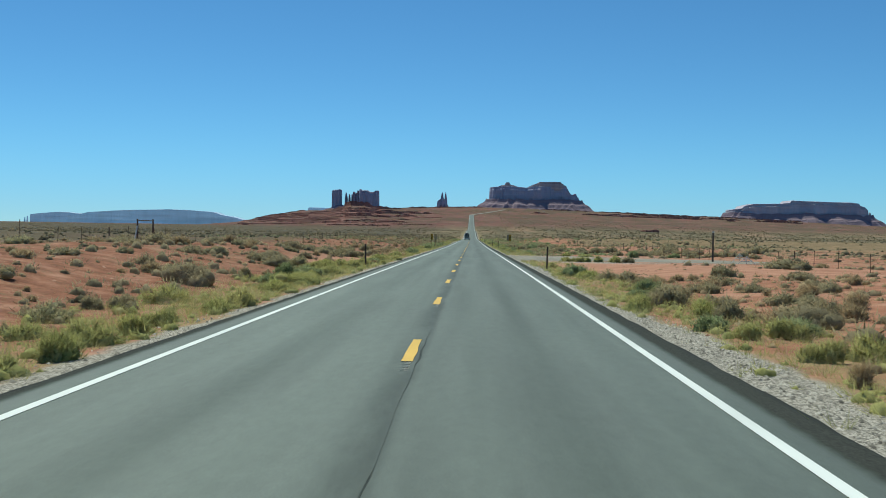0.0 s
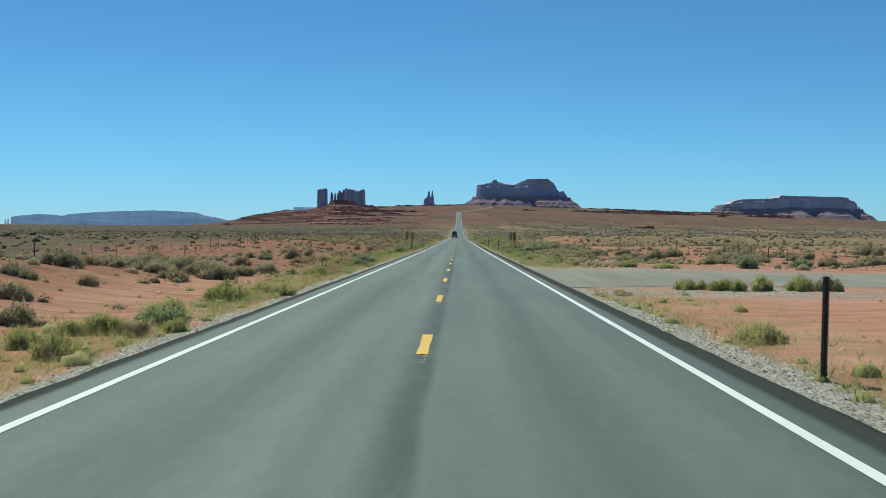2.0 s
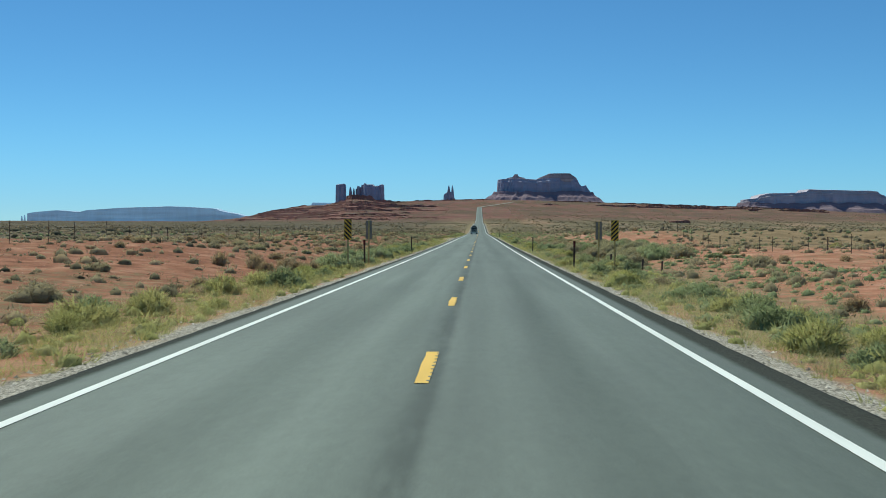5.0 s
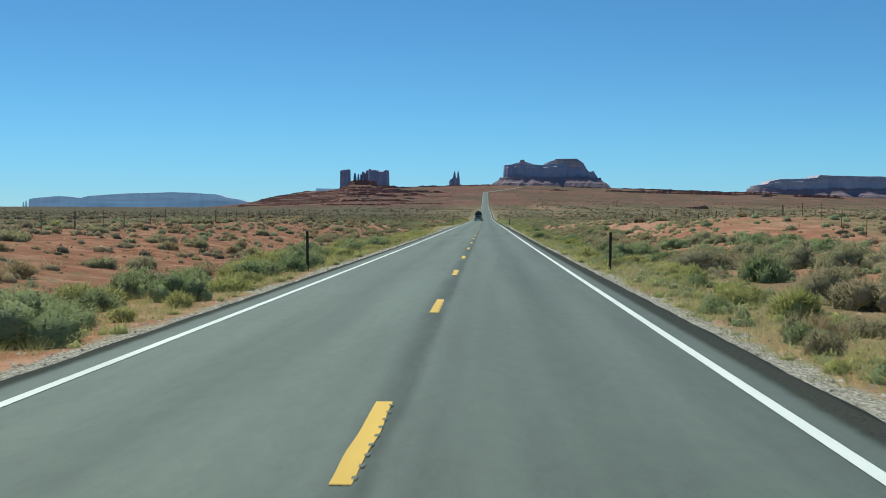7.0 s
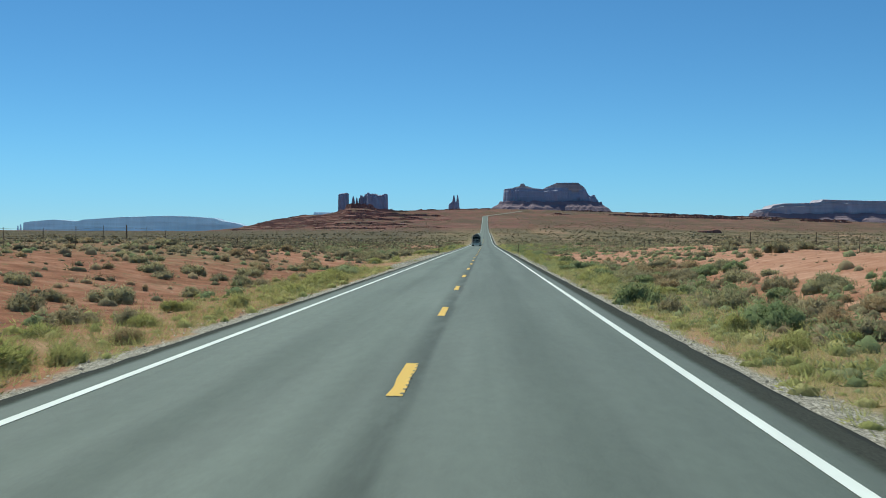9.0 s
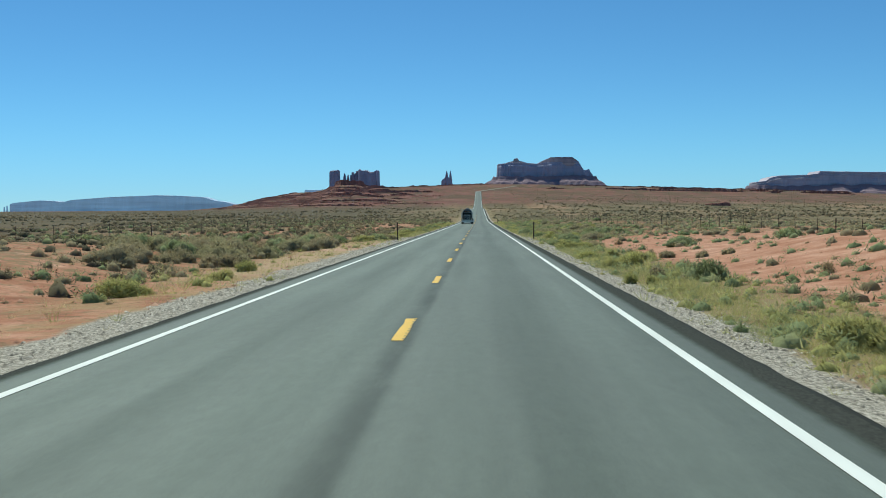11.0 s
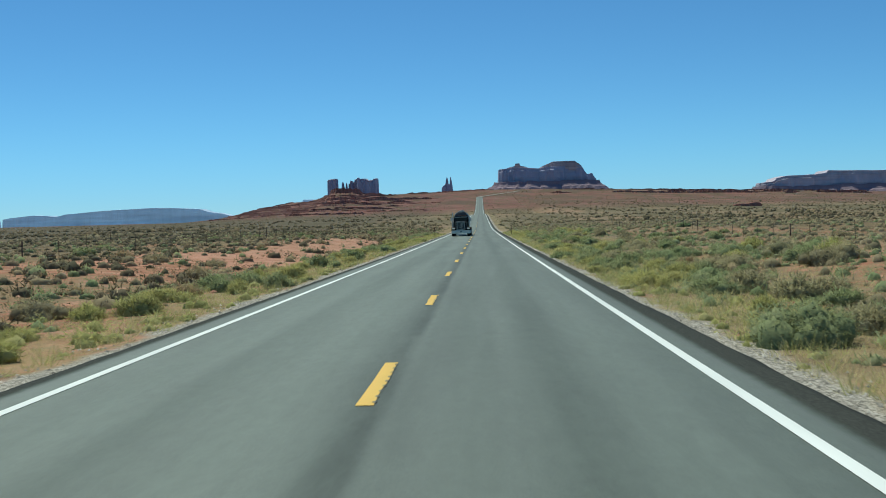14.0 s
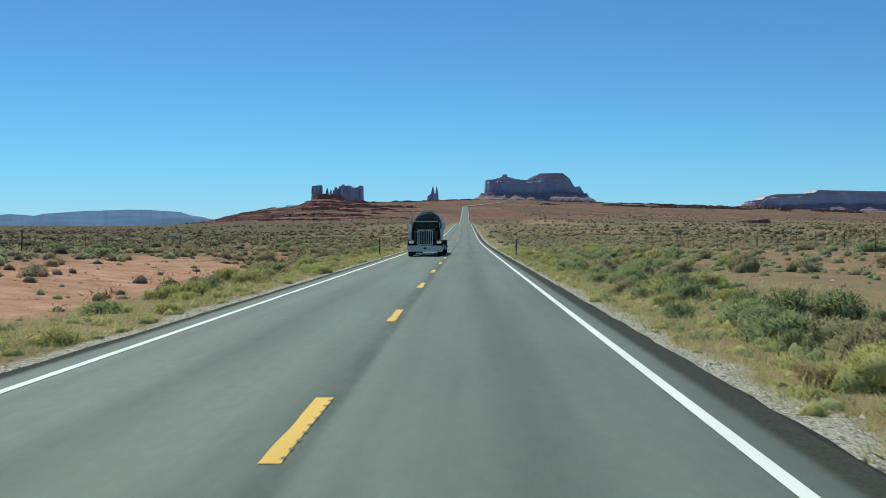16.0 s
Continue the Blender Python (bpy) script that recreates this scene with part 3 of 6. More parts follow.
def ground_z(x, y):
    x, y = np.asarray(x, float), np.asarray(y, float)
    base = road_z(y) - CROWN * np.minimum(np.abs(x), 4.5) - 0.05 - 0.06 * ease(4.0, 5.5, np.abs(x))
    w = ease(4.6, 9.0, np.abs(x) - 40 * ease(560, 900, y))
    w = np.where(y > 1850, np.maximum(w, ease(1850, 2000, y)), w)
    z = base * (1 - w) + land(x, y) * w
    hx = np.interp(y, HILL[:, 1], HILL[:, 0])
    hw = (1 - ease(12, 70, np.abs(x - hx))) * ease(1840, 1880, y) * (1 - ease(2640, 2700, y))
    z = z * (1 - hw) + (np.interp(y, HILL[:, 1], HILL[:, 2]) - 0.3) * hw
    # level with the paved turn-out
    pad = ease(3.5, 5, x) * (1 - ease(26, 40, x)) * ease(73, 80, y) * (1 - ease(112, 118, y))
    z = z * (1 - pad) + (road_z(y) - 0.086 - 0.004 * x) * pad
    small = (grain(x, y, 2.3, 6) - 0.5) * 0.12 + (grain(x, y, 0.9, 7) - 0.5) * 0.05
    return z + small * ease(4.6, 6.5, np.abs(x)) * (1 - ease(500, 800, y)) * (1 - pad)


def spaced(a, b, first, last):
    out, v = [a], a
    while v < b:
        v += first + (last - first) * (v - a) / (b - a)
        out.append(min(v, b))
    return out


def cols():
    right = [0.0, 2.0, 3.6] + spaced(4.2, 13, 0.45, 0.6) + spaced(13.7, 45, 0.8, 2.0) + spaced(46, 700, 3.5, 16.0) + spaced(712, 3300, 25, 120)
    right = np.array(sorted(set(right)))
    return np.concatenate([-right[:0:-1], right])


def rows_y():
    return np.array(sorted(set(list(np.arange(-60, -12, 4.0)) + list(np.arange(-12, 545, 1.7)) + spaced(545, 1500, 3, 14) + spaced(1500, 2850, 8, 13) + spaced(2862, 4500, 18, 30) + spaced(4530, 5400, 30, 120))))


gx, gy = np.meshgrid(cols(), rows_y())
GROUND = tagged(new("ground", sheet("ground", np.stack([gx, gy, ground_z(gx, gy)], -1), M_SAND, smooth=rows_y()[:-1] < 1250)), "red sandy desert ground with gravel verges and dry litter", "ground", kind="structure")


# ---- the road ----
def ribbon(name, x0, x1, ys, lift, mat, ragged=0.0, across=2, seed=0):
    ys = np.asarray(ys, float)
    t = np.linspace(0, 1, across)
    xs = x0 + (x1 - x0) * t[None, :] + np.zeros((len(ys), 1))
    if ragged:
        xs[:, 0] += (grain(ys, ys * 0, 0.8, seed) - 0.5) * ragged
        xs[:, -1] += (grain(ys, ys * 0 + 9, 0.8, seed) - 0.5) * ragged
    yy = np.repeat(ys[:, None], across, 1)
    z = road_z(yy) - CROWN * np.abs(xs) + lift
    return sheet(name, np.stack([xs, yy, z], -1), mat)


LONG = np.array(list(np.arange(-60, 600, 4.0)) + spaced(600, 1900, 6, 20))
EDGE = np.array(list(np.arange(-20, 480, 0.4)) + spaced(480, 1900, 1, 20))
ROWS = np.concatenate([np.arange(-60, -20, 4.0), EDGE])
tagged(new("road", ribbon("road", -4.03, 4.18, ROWS, 0.0, M_ROAD, 0.05, across=9, seed=2)), "two-lane grey asphalt highway with polished wheel paths", "road", kind="structure")
tagged(new("pavement_left", ribbon("pavement_left", -4.10, -3.85, EDGE, -0.014, M_EDGE, 0.06, seed=3)), "dark broken edge of the asphalt", "road edge", kind="structure")
tagged(new("pavement_right", ribbon("pavement_right", 4.02, 4.26, EDGE, -0.014, M_EDGE, 0.06, seed=4)), "dark broken edge of the asphalt", "road edge", kind="structure")
tagged(new("edge_line", ribbon("edge_line", -3.482, -3.352, LONG, 0.006, M_WHITE)), "solid white painted edge line on asphalt", "road marking", kind="structure")
tagged(new("edge_line", ribbon("edge_line", 3.414, 3.550, LONG, 0.006, M_WHITE)), "solid white painted edge line on asphalt", "road marking", kind="structure")

# centre dashes, ten feet of paint in every forty
DASH0, PERIOD = 14.83, 12.192
for k in range(-2, 60):
    y0 = DASH0 + k * PERIOD
    ys = np.linspace(y0, y0 + 3.05, 16)
    me = ribbon("centre_dash", -0.078, 0.078, ys, 0.006, M_YELLOW, 0.03 if k < 45 else 0, seed=20 + k)
    tagged(new("centre_dash", me), "worn yellow painted dash on asphalt", "road marking", "centre dashes", "structure")

# the far stretch: round the bend and up the hill
pts = np.stack([np.interp(np.arange(1880, 2640, 8.0), HILL[:, 1], HILL[:, 0]), np.arange(1880, 2640, 8.0)], -1)
off = np.array([-4.0, 0.0, 4.0])
fx = pts[:, :1] + off[None, :]
fy = np.repeat(pts[:, 1:], 3, 1)
fz = np.interp(fy, HILL[:, 1], HILL[:, 2]) + 0.35
tagged(new("road_on_hill", sheet("road_on_hill", np.stack([fx, fy, fz], -1), M_PAD)), "pale road bending up the distant hill", "road", kind="structure")

# paved turn-out on the right
py, px = np.meshgrid(np.linspace(86.4, 105.0, 40), np.linspace(0, 1, 24), indexing="ij")
wide = 26 + 6 * np.sin(py * 0.6)
xx = 4.1 + px * wide
yy = py + (py - 95.7) / 9.3 * np.where(py < 95.7, 0.5, 2.4) * np.clip(1 - px * 5, 0, 1) ** 2 + px * 1.5
yy = yy + 2.2 * np.clip(px * 6, 0, 1) * (105.0 - py) / 18.6
tagged(new("pavement_turnout", sheet("pavement_turnout", np.stack([xx, yy, road_z(yy) - 0.075 - 0.004 * xx], -1), M_PAD)), "dusty grey paved turn-out beside the highway", "pavement", kind="structure")


# ---- buttes and mesas ----
FAR = 4900.0


def rock(name, skyline, depth, foot, y0, mat, label, category, flute=9.0, seed=1, parent=None, cap=0.12, band=None):
    """A standing rock: fluted walls under a skyline of (x, top height) points; foot is the height where the walls begin."""
    sk = np.array(skyline, float)
    xa, xb = sk[0, 0], sk[-1, 0]
    mid, half = (xa + xb) / 2, (xb - xa) / 2
    n, m = (220, 30) if xb - xa > 60 else ((180, 24) if xb - xa > 30 else (72, 14))
    th = np.linspace(0, 2 * math.pi, n + 1)
    cx, cy = np.cos(th), np.sin(th)
    box = (np.abs(cx) ** 4 + np.abs(cy) ** 4) ** -0.25
    rough = (grain(th * 4.0, th * 0, 1.0, seed) - 0.5) * 2.6 + (grain(th * 11.0, th * 0, 1.0, seed + 1) - 0.5) * 1.3 + (grain(th * 34.0, th * 0, 1.0, seed + 2) - 0.5) * 0.35
    rough[-1] = rough[0]
    rings = []
    for k in range(m):
        v = k / (m - 1)
        if v <= 0.8:
            w, inset = v / 0.8, 0.0
        else:
            w, inset = 1.0, (v - 0.8) / 0.2
        hx = half - flute * 0.25 * w
        hy = depth / 2 * (1.0 - 0.985 * inset) - flute * 0.3 * w
        r = flute * 0.6 * rough * (1 - inset) * (0.75 + 0.5 * grain(th * 8.0, th * 0 + w * 5, 1.0, seed + 7)) - flute * 0.10 * ease(0.55, 0.75, w) - flute * 0.25 * ease(0.86, 0.90, w)
        x = mid + hx * cx * box
        y = y0 + (hy + r) * cy * box
        top = np.interp(x, sk[:, 0], sk[:, 1])
        top = top - (cap * (top - foot) * 0.25) * (1 - inset) * (grain(x, y, flute * 2, seed + 4))
        z = foot + (top - foot) * w
        rings.append(np.stack([x, y, z], -1))
    me = sheet(name, np.array(rings), mat, smooth=False)
    if band:
        # the pale bed under the rim
        me.materials.append(band)
        row = np.repeat(np.arange(m - 1) / (m - 1) / 0.8, n)
        pale = (row > 0.80) & (row < 0.93)
        me.polygons.foreach_set("material_index", pale.astype(np.int32))
    ob = new(name, me)
    if parent:
        ob.parent = parent
        return ob
    return tagged(ob, label, category)


def apron_of(name, xa, xb, depth, y0, top, base, spread, mat, parent, seed=1, proud=-3.0):
    """The slope of fallen rock round a butte, gullied."""
    n, m = 120, 12
    th = np.linspace(0, 2 * math.pi, n + 1)
    cx, cy = np.cos(th), np.sin(th)
    box = (np.abs(cx) ** 3 + np.abs(cy) ** 3) ** (-1 / 3)
    gully = 0.6 * grain(th * 11, th * 0, 1.0, seed) + 0.4 * grain(th * 27, th * 0, 1.0, seed + 3)
    gully[-1] = gully[0]
    rings = []
    for k in range(m):
        v = k / (m - 1)
        grow = spread * (1 - v) ** 1.3 * (0.85 + 0.3 * gully)
        x = (xa + xb) / 2 + ((xb - xa) / 2 + grow + proud) * cx * box
        y = y0 + (depth / 2 + grow + proud) * cy * box
        z = base + (top - base) * v * (0.93 + 0.14 * gully) + (gully - 0.5) * (top - base) * 0.14 * np.sin(v * math.pi)
        z = z + (top - base) * 0.05 * (np.mod(v * 3.0 + 0.15 * gully, 1.0) < 0.35)
        rings.append(np.stack([x, y, z], -1))
    ob = new(name, sheet(name, np.array(rings), mat, smooth=False))
    ob.parent = parent
    return ob


def X(px):
    return ((px - 835.0) * 2.476 + 4.7) * FAR / 4970 * 0.986


def Z(px, py):
    return 1.6 + (1027.8 + (px - 658.0) * 0.0400 - py * 2.5383) * FAR / 4970 * 0.986


def outline(points):
    return [(X(a), Z(a, b)) for a, b in points]


def stand(name, label, category, x, y):
    e = new(name)
    e.location = (0, 0, 0)
    return tagged(e, label, category)


# the castle: a tower, two needles and a broken block on a red apron
castle = stand("castle_butte", "dark sandstone butte with a tower, needles and a broken block", "butte", 0, 0)
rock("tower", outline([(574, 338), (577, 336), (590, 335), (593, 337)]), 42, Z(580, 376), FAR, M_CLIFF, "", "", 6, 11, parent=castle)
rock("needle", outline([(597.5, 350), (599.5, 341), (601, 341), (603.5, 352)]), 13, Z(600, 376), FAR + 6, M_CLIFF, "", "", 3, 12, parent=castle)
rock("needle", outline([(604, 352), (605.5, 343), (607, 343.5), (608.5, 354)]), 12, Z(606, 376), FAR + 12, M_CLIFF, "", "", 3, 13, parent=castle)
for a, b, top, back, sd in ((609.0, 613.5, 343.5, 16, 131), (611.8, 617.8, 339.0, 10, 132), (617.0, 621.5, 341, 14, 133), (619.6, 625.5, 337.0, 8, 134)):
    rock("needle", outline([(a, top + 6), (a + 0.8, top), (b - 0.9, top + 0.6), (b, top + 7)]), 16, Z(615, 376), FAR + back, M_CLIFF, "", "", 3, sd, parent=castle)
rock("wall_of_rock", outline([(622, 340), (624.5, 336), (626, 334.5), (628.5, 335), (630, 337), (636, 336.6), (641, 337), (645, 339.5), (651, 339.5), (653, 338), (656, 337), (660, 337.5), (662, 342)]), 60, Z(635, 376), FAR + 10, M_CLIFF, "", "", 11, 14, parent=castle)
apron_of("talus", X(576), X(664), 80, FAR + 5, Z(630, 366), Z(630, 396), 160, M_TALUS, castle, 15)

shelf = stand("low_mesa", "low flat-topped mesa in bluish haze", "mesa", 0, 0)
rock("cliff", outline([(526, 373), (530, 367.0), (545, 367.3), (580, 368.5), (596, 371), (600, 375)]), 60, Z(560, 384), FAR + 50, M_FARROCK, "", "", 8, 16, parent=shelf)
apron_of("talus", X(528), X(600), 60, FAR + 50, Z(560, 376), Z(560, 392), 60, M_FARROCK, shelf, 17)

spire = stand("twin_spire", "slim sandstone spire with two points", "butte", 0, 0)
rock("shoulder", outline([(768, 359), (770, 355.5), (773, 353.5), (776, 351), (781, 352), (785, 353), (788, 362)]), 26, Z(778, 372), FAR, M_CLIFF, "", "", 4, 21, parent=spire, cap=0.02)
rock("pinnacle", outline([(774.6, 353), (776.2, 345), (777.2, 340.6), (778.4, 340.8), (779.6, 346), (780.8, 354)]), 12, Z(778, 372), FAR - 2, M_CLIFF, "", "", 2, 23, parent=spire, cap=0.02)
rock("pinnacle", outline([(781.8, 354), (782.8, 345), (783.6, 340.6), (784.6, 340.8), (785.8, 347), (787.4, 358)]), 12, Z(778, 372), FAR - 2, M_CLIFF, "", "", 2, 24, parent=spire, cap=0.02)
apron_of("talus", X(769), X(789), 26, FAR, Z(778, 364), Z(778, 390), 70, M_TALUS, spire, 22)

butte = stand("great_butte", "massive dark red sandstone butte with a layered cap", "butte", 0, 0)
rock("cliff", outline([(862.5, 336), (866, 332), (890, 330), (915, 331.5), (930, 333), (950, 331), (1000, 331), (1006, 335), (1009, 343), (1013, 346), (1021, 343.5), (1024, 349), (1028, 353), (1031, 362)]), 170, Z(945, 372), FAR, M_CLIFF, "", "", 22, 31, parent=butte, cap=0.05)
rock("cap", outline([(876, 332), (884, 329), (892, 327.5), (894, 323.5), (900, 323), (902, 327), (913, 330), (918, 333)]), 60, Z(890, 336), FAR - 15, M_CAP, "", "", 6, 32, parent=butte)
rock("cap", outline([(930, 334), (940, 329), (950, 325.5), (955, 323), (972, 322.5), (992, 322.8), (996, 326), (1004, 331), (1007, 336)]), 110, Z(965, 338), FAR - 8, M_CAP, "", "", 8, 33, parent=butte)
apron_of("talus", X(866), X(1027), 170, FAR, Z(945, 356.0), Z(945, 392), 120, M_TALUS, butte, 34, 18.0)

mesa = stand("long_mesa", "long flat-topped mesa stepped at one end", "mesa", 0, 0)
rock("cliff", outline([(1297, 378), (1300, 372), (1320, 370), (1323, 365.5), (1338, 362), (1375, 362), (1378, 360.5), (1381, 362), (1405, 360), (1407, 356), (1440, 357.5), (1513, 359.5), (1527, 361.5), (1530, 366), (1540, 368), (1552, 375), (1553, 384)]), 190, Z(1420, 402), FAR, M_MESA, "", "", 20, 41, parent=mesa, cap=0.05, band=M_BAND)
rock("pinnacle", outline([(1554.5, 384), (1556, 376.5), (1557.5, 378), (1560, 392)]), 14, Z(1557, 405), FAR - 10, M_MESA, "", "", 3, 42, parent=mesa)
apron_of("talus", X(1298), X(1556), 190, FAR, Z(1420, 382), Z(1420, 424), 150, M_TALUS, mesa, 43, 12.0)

blue = stand("distant_mesa", "long low mesa blue with distance", "mesa", 0, 0)
LX = lambda a: (a - 836.7) * 2.46 * FAR / 4970 * 0.986
def left_line(points):
    return [(LX(a), Z(a, b)) for a, b in points]
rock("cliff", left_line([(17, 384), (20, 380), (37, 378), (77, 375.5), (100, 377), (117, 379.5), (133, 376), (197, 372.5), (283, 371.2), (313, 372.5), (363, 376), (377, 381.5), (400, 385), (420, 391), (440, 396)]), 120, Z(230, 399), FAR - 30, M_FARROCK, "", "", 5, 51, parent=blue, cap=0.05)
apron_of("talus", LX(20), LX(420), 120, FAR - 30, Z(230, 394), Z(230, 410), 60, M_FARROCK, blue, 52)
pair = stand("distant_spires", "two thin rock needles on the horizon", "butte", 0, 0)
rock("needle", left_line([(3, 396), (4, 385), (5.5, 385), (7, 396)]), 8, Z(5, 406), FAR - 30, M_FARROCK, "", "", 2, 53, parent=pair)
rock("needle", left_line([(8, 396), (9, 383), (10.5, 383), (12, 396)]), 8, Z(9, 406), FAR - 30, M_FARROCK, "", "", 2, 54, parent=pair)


# ---- hard beds that stand out of the hill in long broken ledges ----
M_LEDGE = cliff("ledge_rock", (0.23, 0.102, 0.078), (0.42, 0.215, 0.160), (0.30, 0.20, 0.19, 0.15))


def ledge(a0, a1, level, tall, seed, share=0.0, broken=True):
    """One bed from bearing a0 to a1 (x over y), at a height or at a share of the crest's height; tall is about its face in milliradians x 2."""
    a = np.arange(a0, a1, 0.0005)
    s = a * 2000
    yy = np.arange(900.0, 4400.0, 5.0)
    z = ground_z(a[:, None] * yy[None, :], np.repeat(yy[None, :], len(a), 0))
    crest = z.max(1)
    lev = (crest * share if share else np.full(len(a), level)) + (grain(s, s * 0, 90.0, seed) - 0.5) * 1.6
    over = z > lev[:, None]
    y = yy[np.argmax(over, 1)] + (grain(s, s * 0, 9.0, seed + 1) - 0.5) * 10.0 + (grain(s, s * 0, 2.5, seed + 2) - 0.5) * 5.0
    h = 1.5 * tall * y / 1957 * (0.5 + 0.7 * grain(s, s * 0, 5.0, seed + 3)) * ease(a0, a0 + 0.006, a) * (1 - ease(a1 - 0.006, a1, a))
    if broken:
        h = h * ease(0.28, 0.42, grain(s, s * 0, 55.0, seed + 4))
    rows = []
    for back, up, down in ((-1.0, 0.0, 0.8), (0.0, 0.5, 0.0), (0.2, 1.0, 0.0), (3.0, 1.0, 0.0), (14.0, 0.6, 0.9)):
        rows.append(np.stack([a * (y + back), y + back, lev + h * up - down - 0.2], -1))
    # kept as one strip wherever the hill is high enough
    pts = np.array(rows)[:, over.any(1)]
    if pts.shape[1] < 8:
        return
    me = sheet("rock_ledge", pts, M_LEDGE, smooth=False)
    tagged(new("rock_ledge", me), "broken ledge of dark red rock on the hillside", "rock ledge", "ledges of the red hill")


lrng = np.random.default_rng(19)
for k in range(20):
    ledge(-0.226 + 0.035 * float(lrng.random()), -0.020 - 0.055 * float(lrng.random()), 4.0 + 2.0 * k, 1.0 + 0.8 * (k % 3 == 0), 200 + 10 * k)
for k, share in enumerate((0.985, 0.93, 0.87)):
    ledge(-0.1235 - 0.003 * k, -0.082 + 0.01 * k, 0, 3.0 - 0.6 * k, 340 + 10 * k, share, False)
ledge(-0.20, -0.128, 0, 1.4, 400, 0.95)
ledge(-0.06, 0.012, 0, 1.6, 360, 0.97)
ledge(0.06, 0.30, 0, 1.5, 370, 0.965)
ledge(0.10, 0.33, 0, 2.0, 380, 0.88)
ledge(0.12, 0.30, 0, 1.9, 390, 0.78)
ledge(0.05, 0.24, 0, 1.8, 410, 0.66)


# ---- plants ----
def leafy(name, lo, hi, dry, soft=0.44):
    """Foliage that varies from plant to plant, from spray to spray and within a plant."""
    m, ns, ls, b = material(name, 0.85)
    b.inputs["Specular IOR Level"].default_value = 0.08
    geo = ns.new("ShaderNodeNewGeometry")
    info = ns.new("ShaderNodeObjectInfo")
    p = geo.outputs["Position"]
    fine = noise_of(ns, ls, p, 26.0, 4.0, 0.7)
    c = ramp(ns, ls, geo.outputs["Random Per Island"], [(0.0, lo), (0.65, hi), (1.0, dry)])
    c = blend(ns, ls, reckon(ns, ls, "MULTIPLY", info.outputs["Random"], 0.5), c, dry)
    big = noise_of(ns, ls, p, 0.30, 3.0)
    c = blend(ns, ls, 0.55, c, ramp(ns, ls, big, [(0.3, (0.41, 0.44, 0.40)), (0.7, (0.61, 0.58, 0.55))]), "OVERLAY")
    c = blend(ns, ls, 0.5, c, ramp(ns, ls, fine, [(0.30, (0.34, 0.34, 0.34)), (0.70, (0.70, 0.70, 0.69))]), "OVERLAY")
    ls.new(c, b.inputs["Base Color"])
    bump(ns, ls, b, fine, 0.35, 0.03)
    t = ns.new("ShaderNodeBsdfTranslucent")
    ls.new(c, t.inputs["Color"])
    mix = ns.new("ShaderNodeMixShader")
    mix.inputs[0].default_value = soft
    ls.new(b.outputs[0], mix.inputs[1])
    ls.new(t.outputs[0], mix.inputs[2])
    ls.new(mix.outputs[0], ns["Material Output"].inputs["Surface"])
    return m


M_SAGE = leafy("grey_green_leaves", (0.250, 0.228, 0.142), (0.385, 0.348, 0.222), (0.49, 0.405, 0.27), 0.5)
M_SALT = leafy("pale_salt_leaves", (0.285, 0.275, 0.160), (0.435, 0.410, 0.248), (0.54, 0.46, 0.30), 0.5)
# darker sage and twigs for far scrub: its shaded sides put into the colour
M_FARSAGE = leafy("shaded_grey_green_leaves", (0.172, 0.162, 0.098), (0.268, 0.244, 0.150), (0.375, 0.30, 0.195), 0.38)
M_DARKSAGE = leafy("dark_shaded_sage_leaves", (0.085, 0.080, 0.050), (0.135, 0.122, 0.078), (0.21, 0.165, 0.108), 0.2)
M_FARDRY = leafy("shaded_brown_twigs", (0.195, 0.150, 0.098), (0.30, 0.23, 0.148), (0.42, 0.33, 0.21), 0.35)
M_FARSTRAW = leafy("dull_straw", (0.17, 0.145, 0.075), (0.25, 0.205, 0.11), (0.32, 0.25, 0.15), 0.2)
M_RABBIT = leafy("yellow_green_stems", (0.285, 0.305, 0.108), (0.475, 0.48, 0.178), (0.57, 0.52, 0.26))
M_GREEN = leafy("green_leaves", (0.195, 0.248, 0.118), (0.315, 0.382, 0.195), (0.42, 0.43, 0.25))
M_DRY = leafy("dry_brown_twigs", (0.29, 0.212, 0.130), (0.46, 0.345, 0.215), (0.57, 0.445, 0.285))
M_STRAW = leafy("straw_grass", (0.46, 0.40, 0.19), (0.66, 0.57, 0.30), (0.76, 0.65, 0.39))
M_WOOD = plain("grey_bark", (0.17, 0.135, 0.10), 0.9, 0.0, 0.35, 14.0)


def tri_mesh(name, verts, mat, per=3):
    """A mesh of loose triangles or quads from an (n, per, 3) array."""
    v = np.asarray(verts, np.float32)
    n = len(v)
    me = bpy.data.meshes.new(name)
    me.vertices.add(n * per)
    me.vertices.foreach_set("co", v.reshape(-1))
    me.loops.add(n * per)
    me.loops.foreach_set("vertex_index", np.arange(n * per, dtype=np.int32))
    me.polygons.add(n)
    me.polygons.foreach_set("loop_start", np.arange(0, n * per, per, dtype=np.int32))
    me.materials.append(mat)
    me.update(calc_edges=True)
    return me


def unit(v):
    return v / np.maximum(np.linalg.norm(v, axis=-1, keepdims=True), 1e-6)


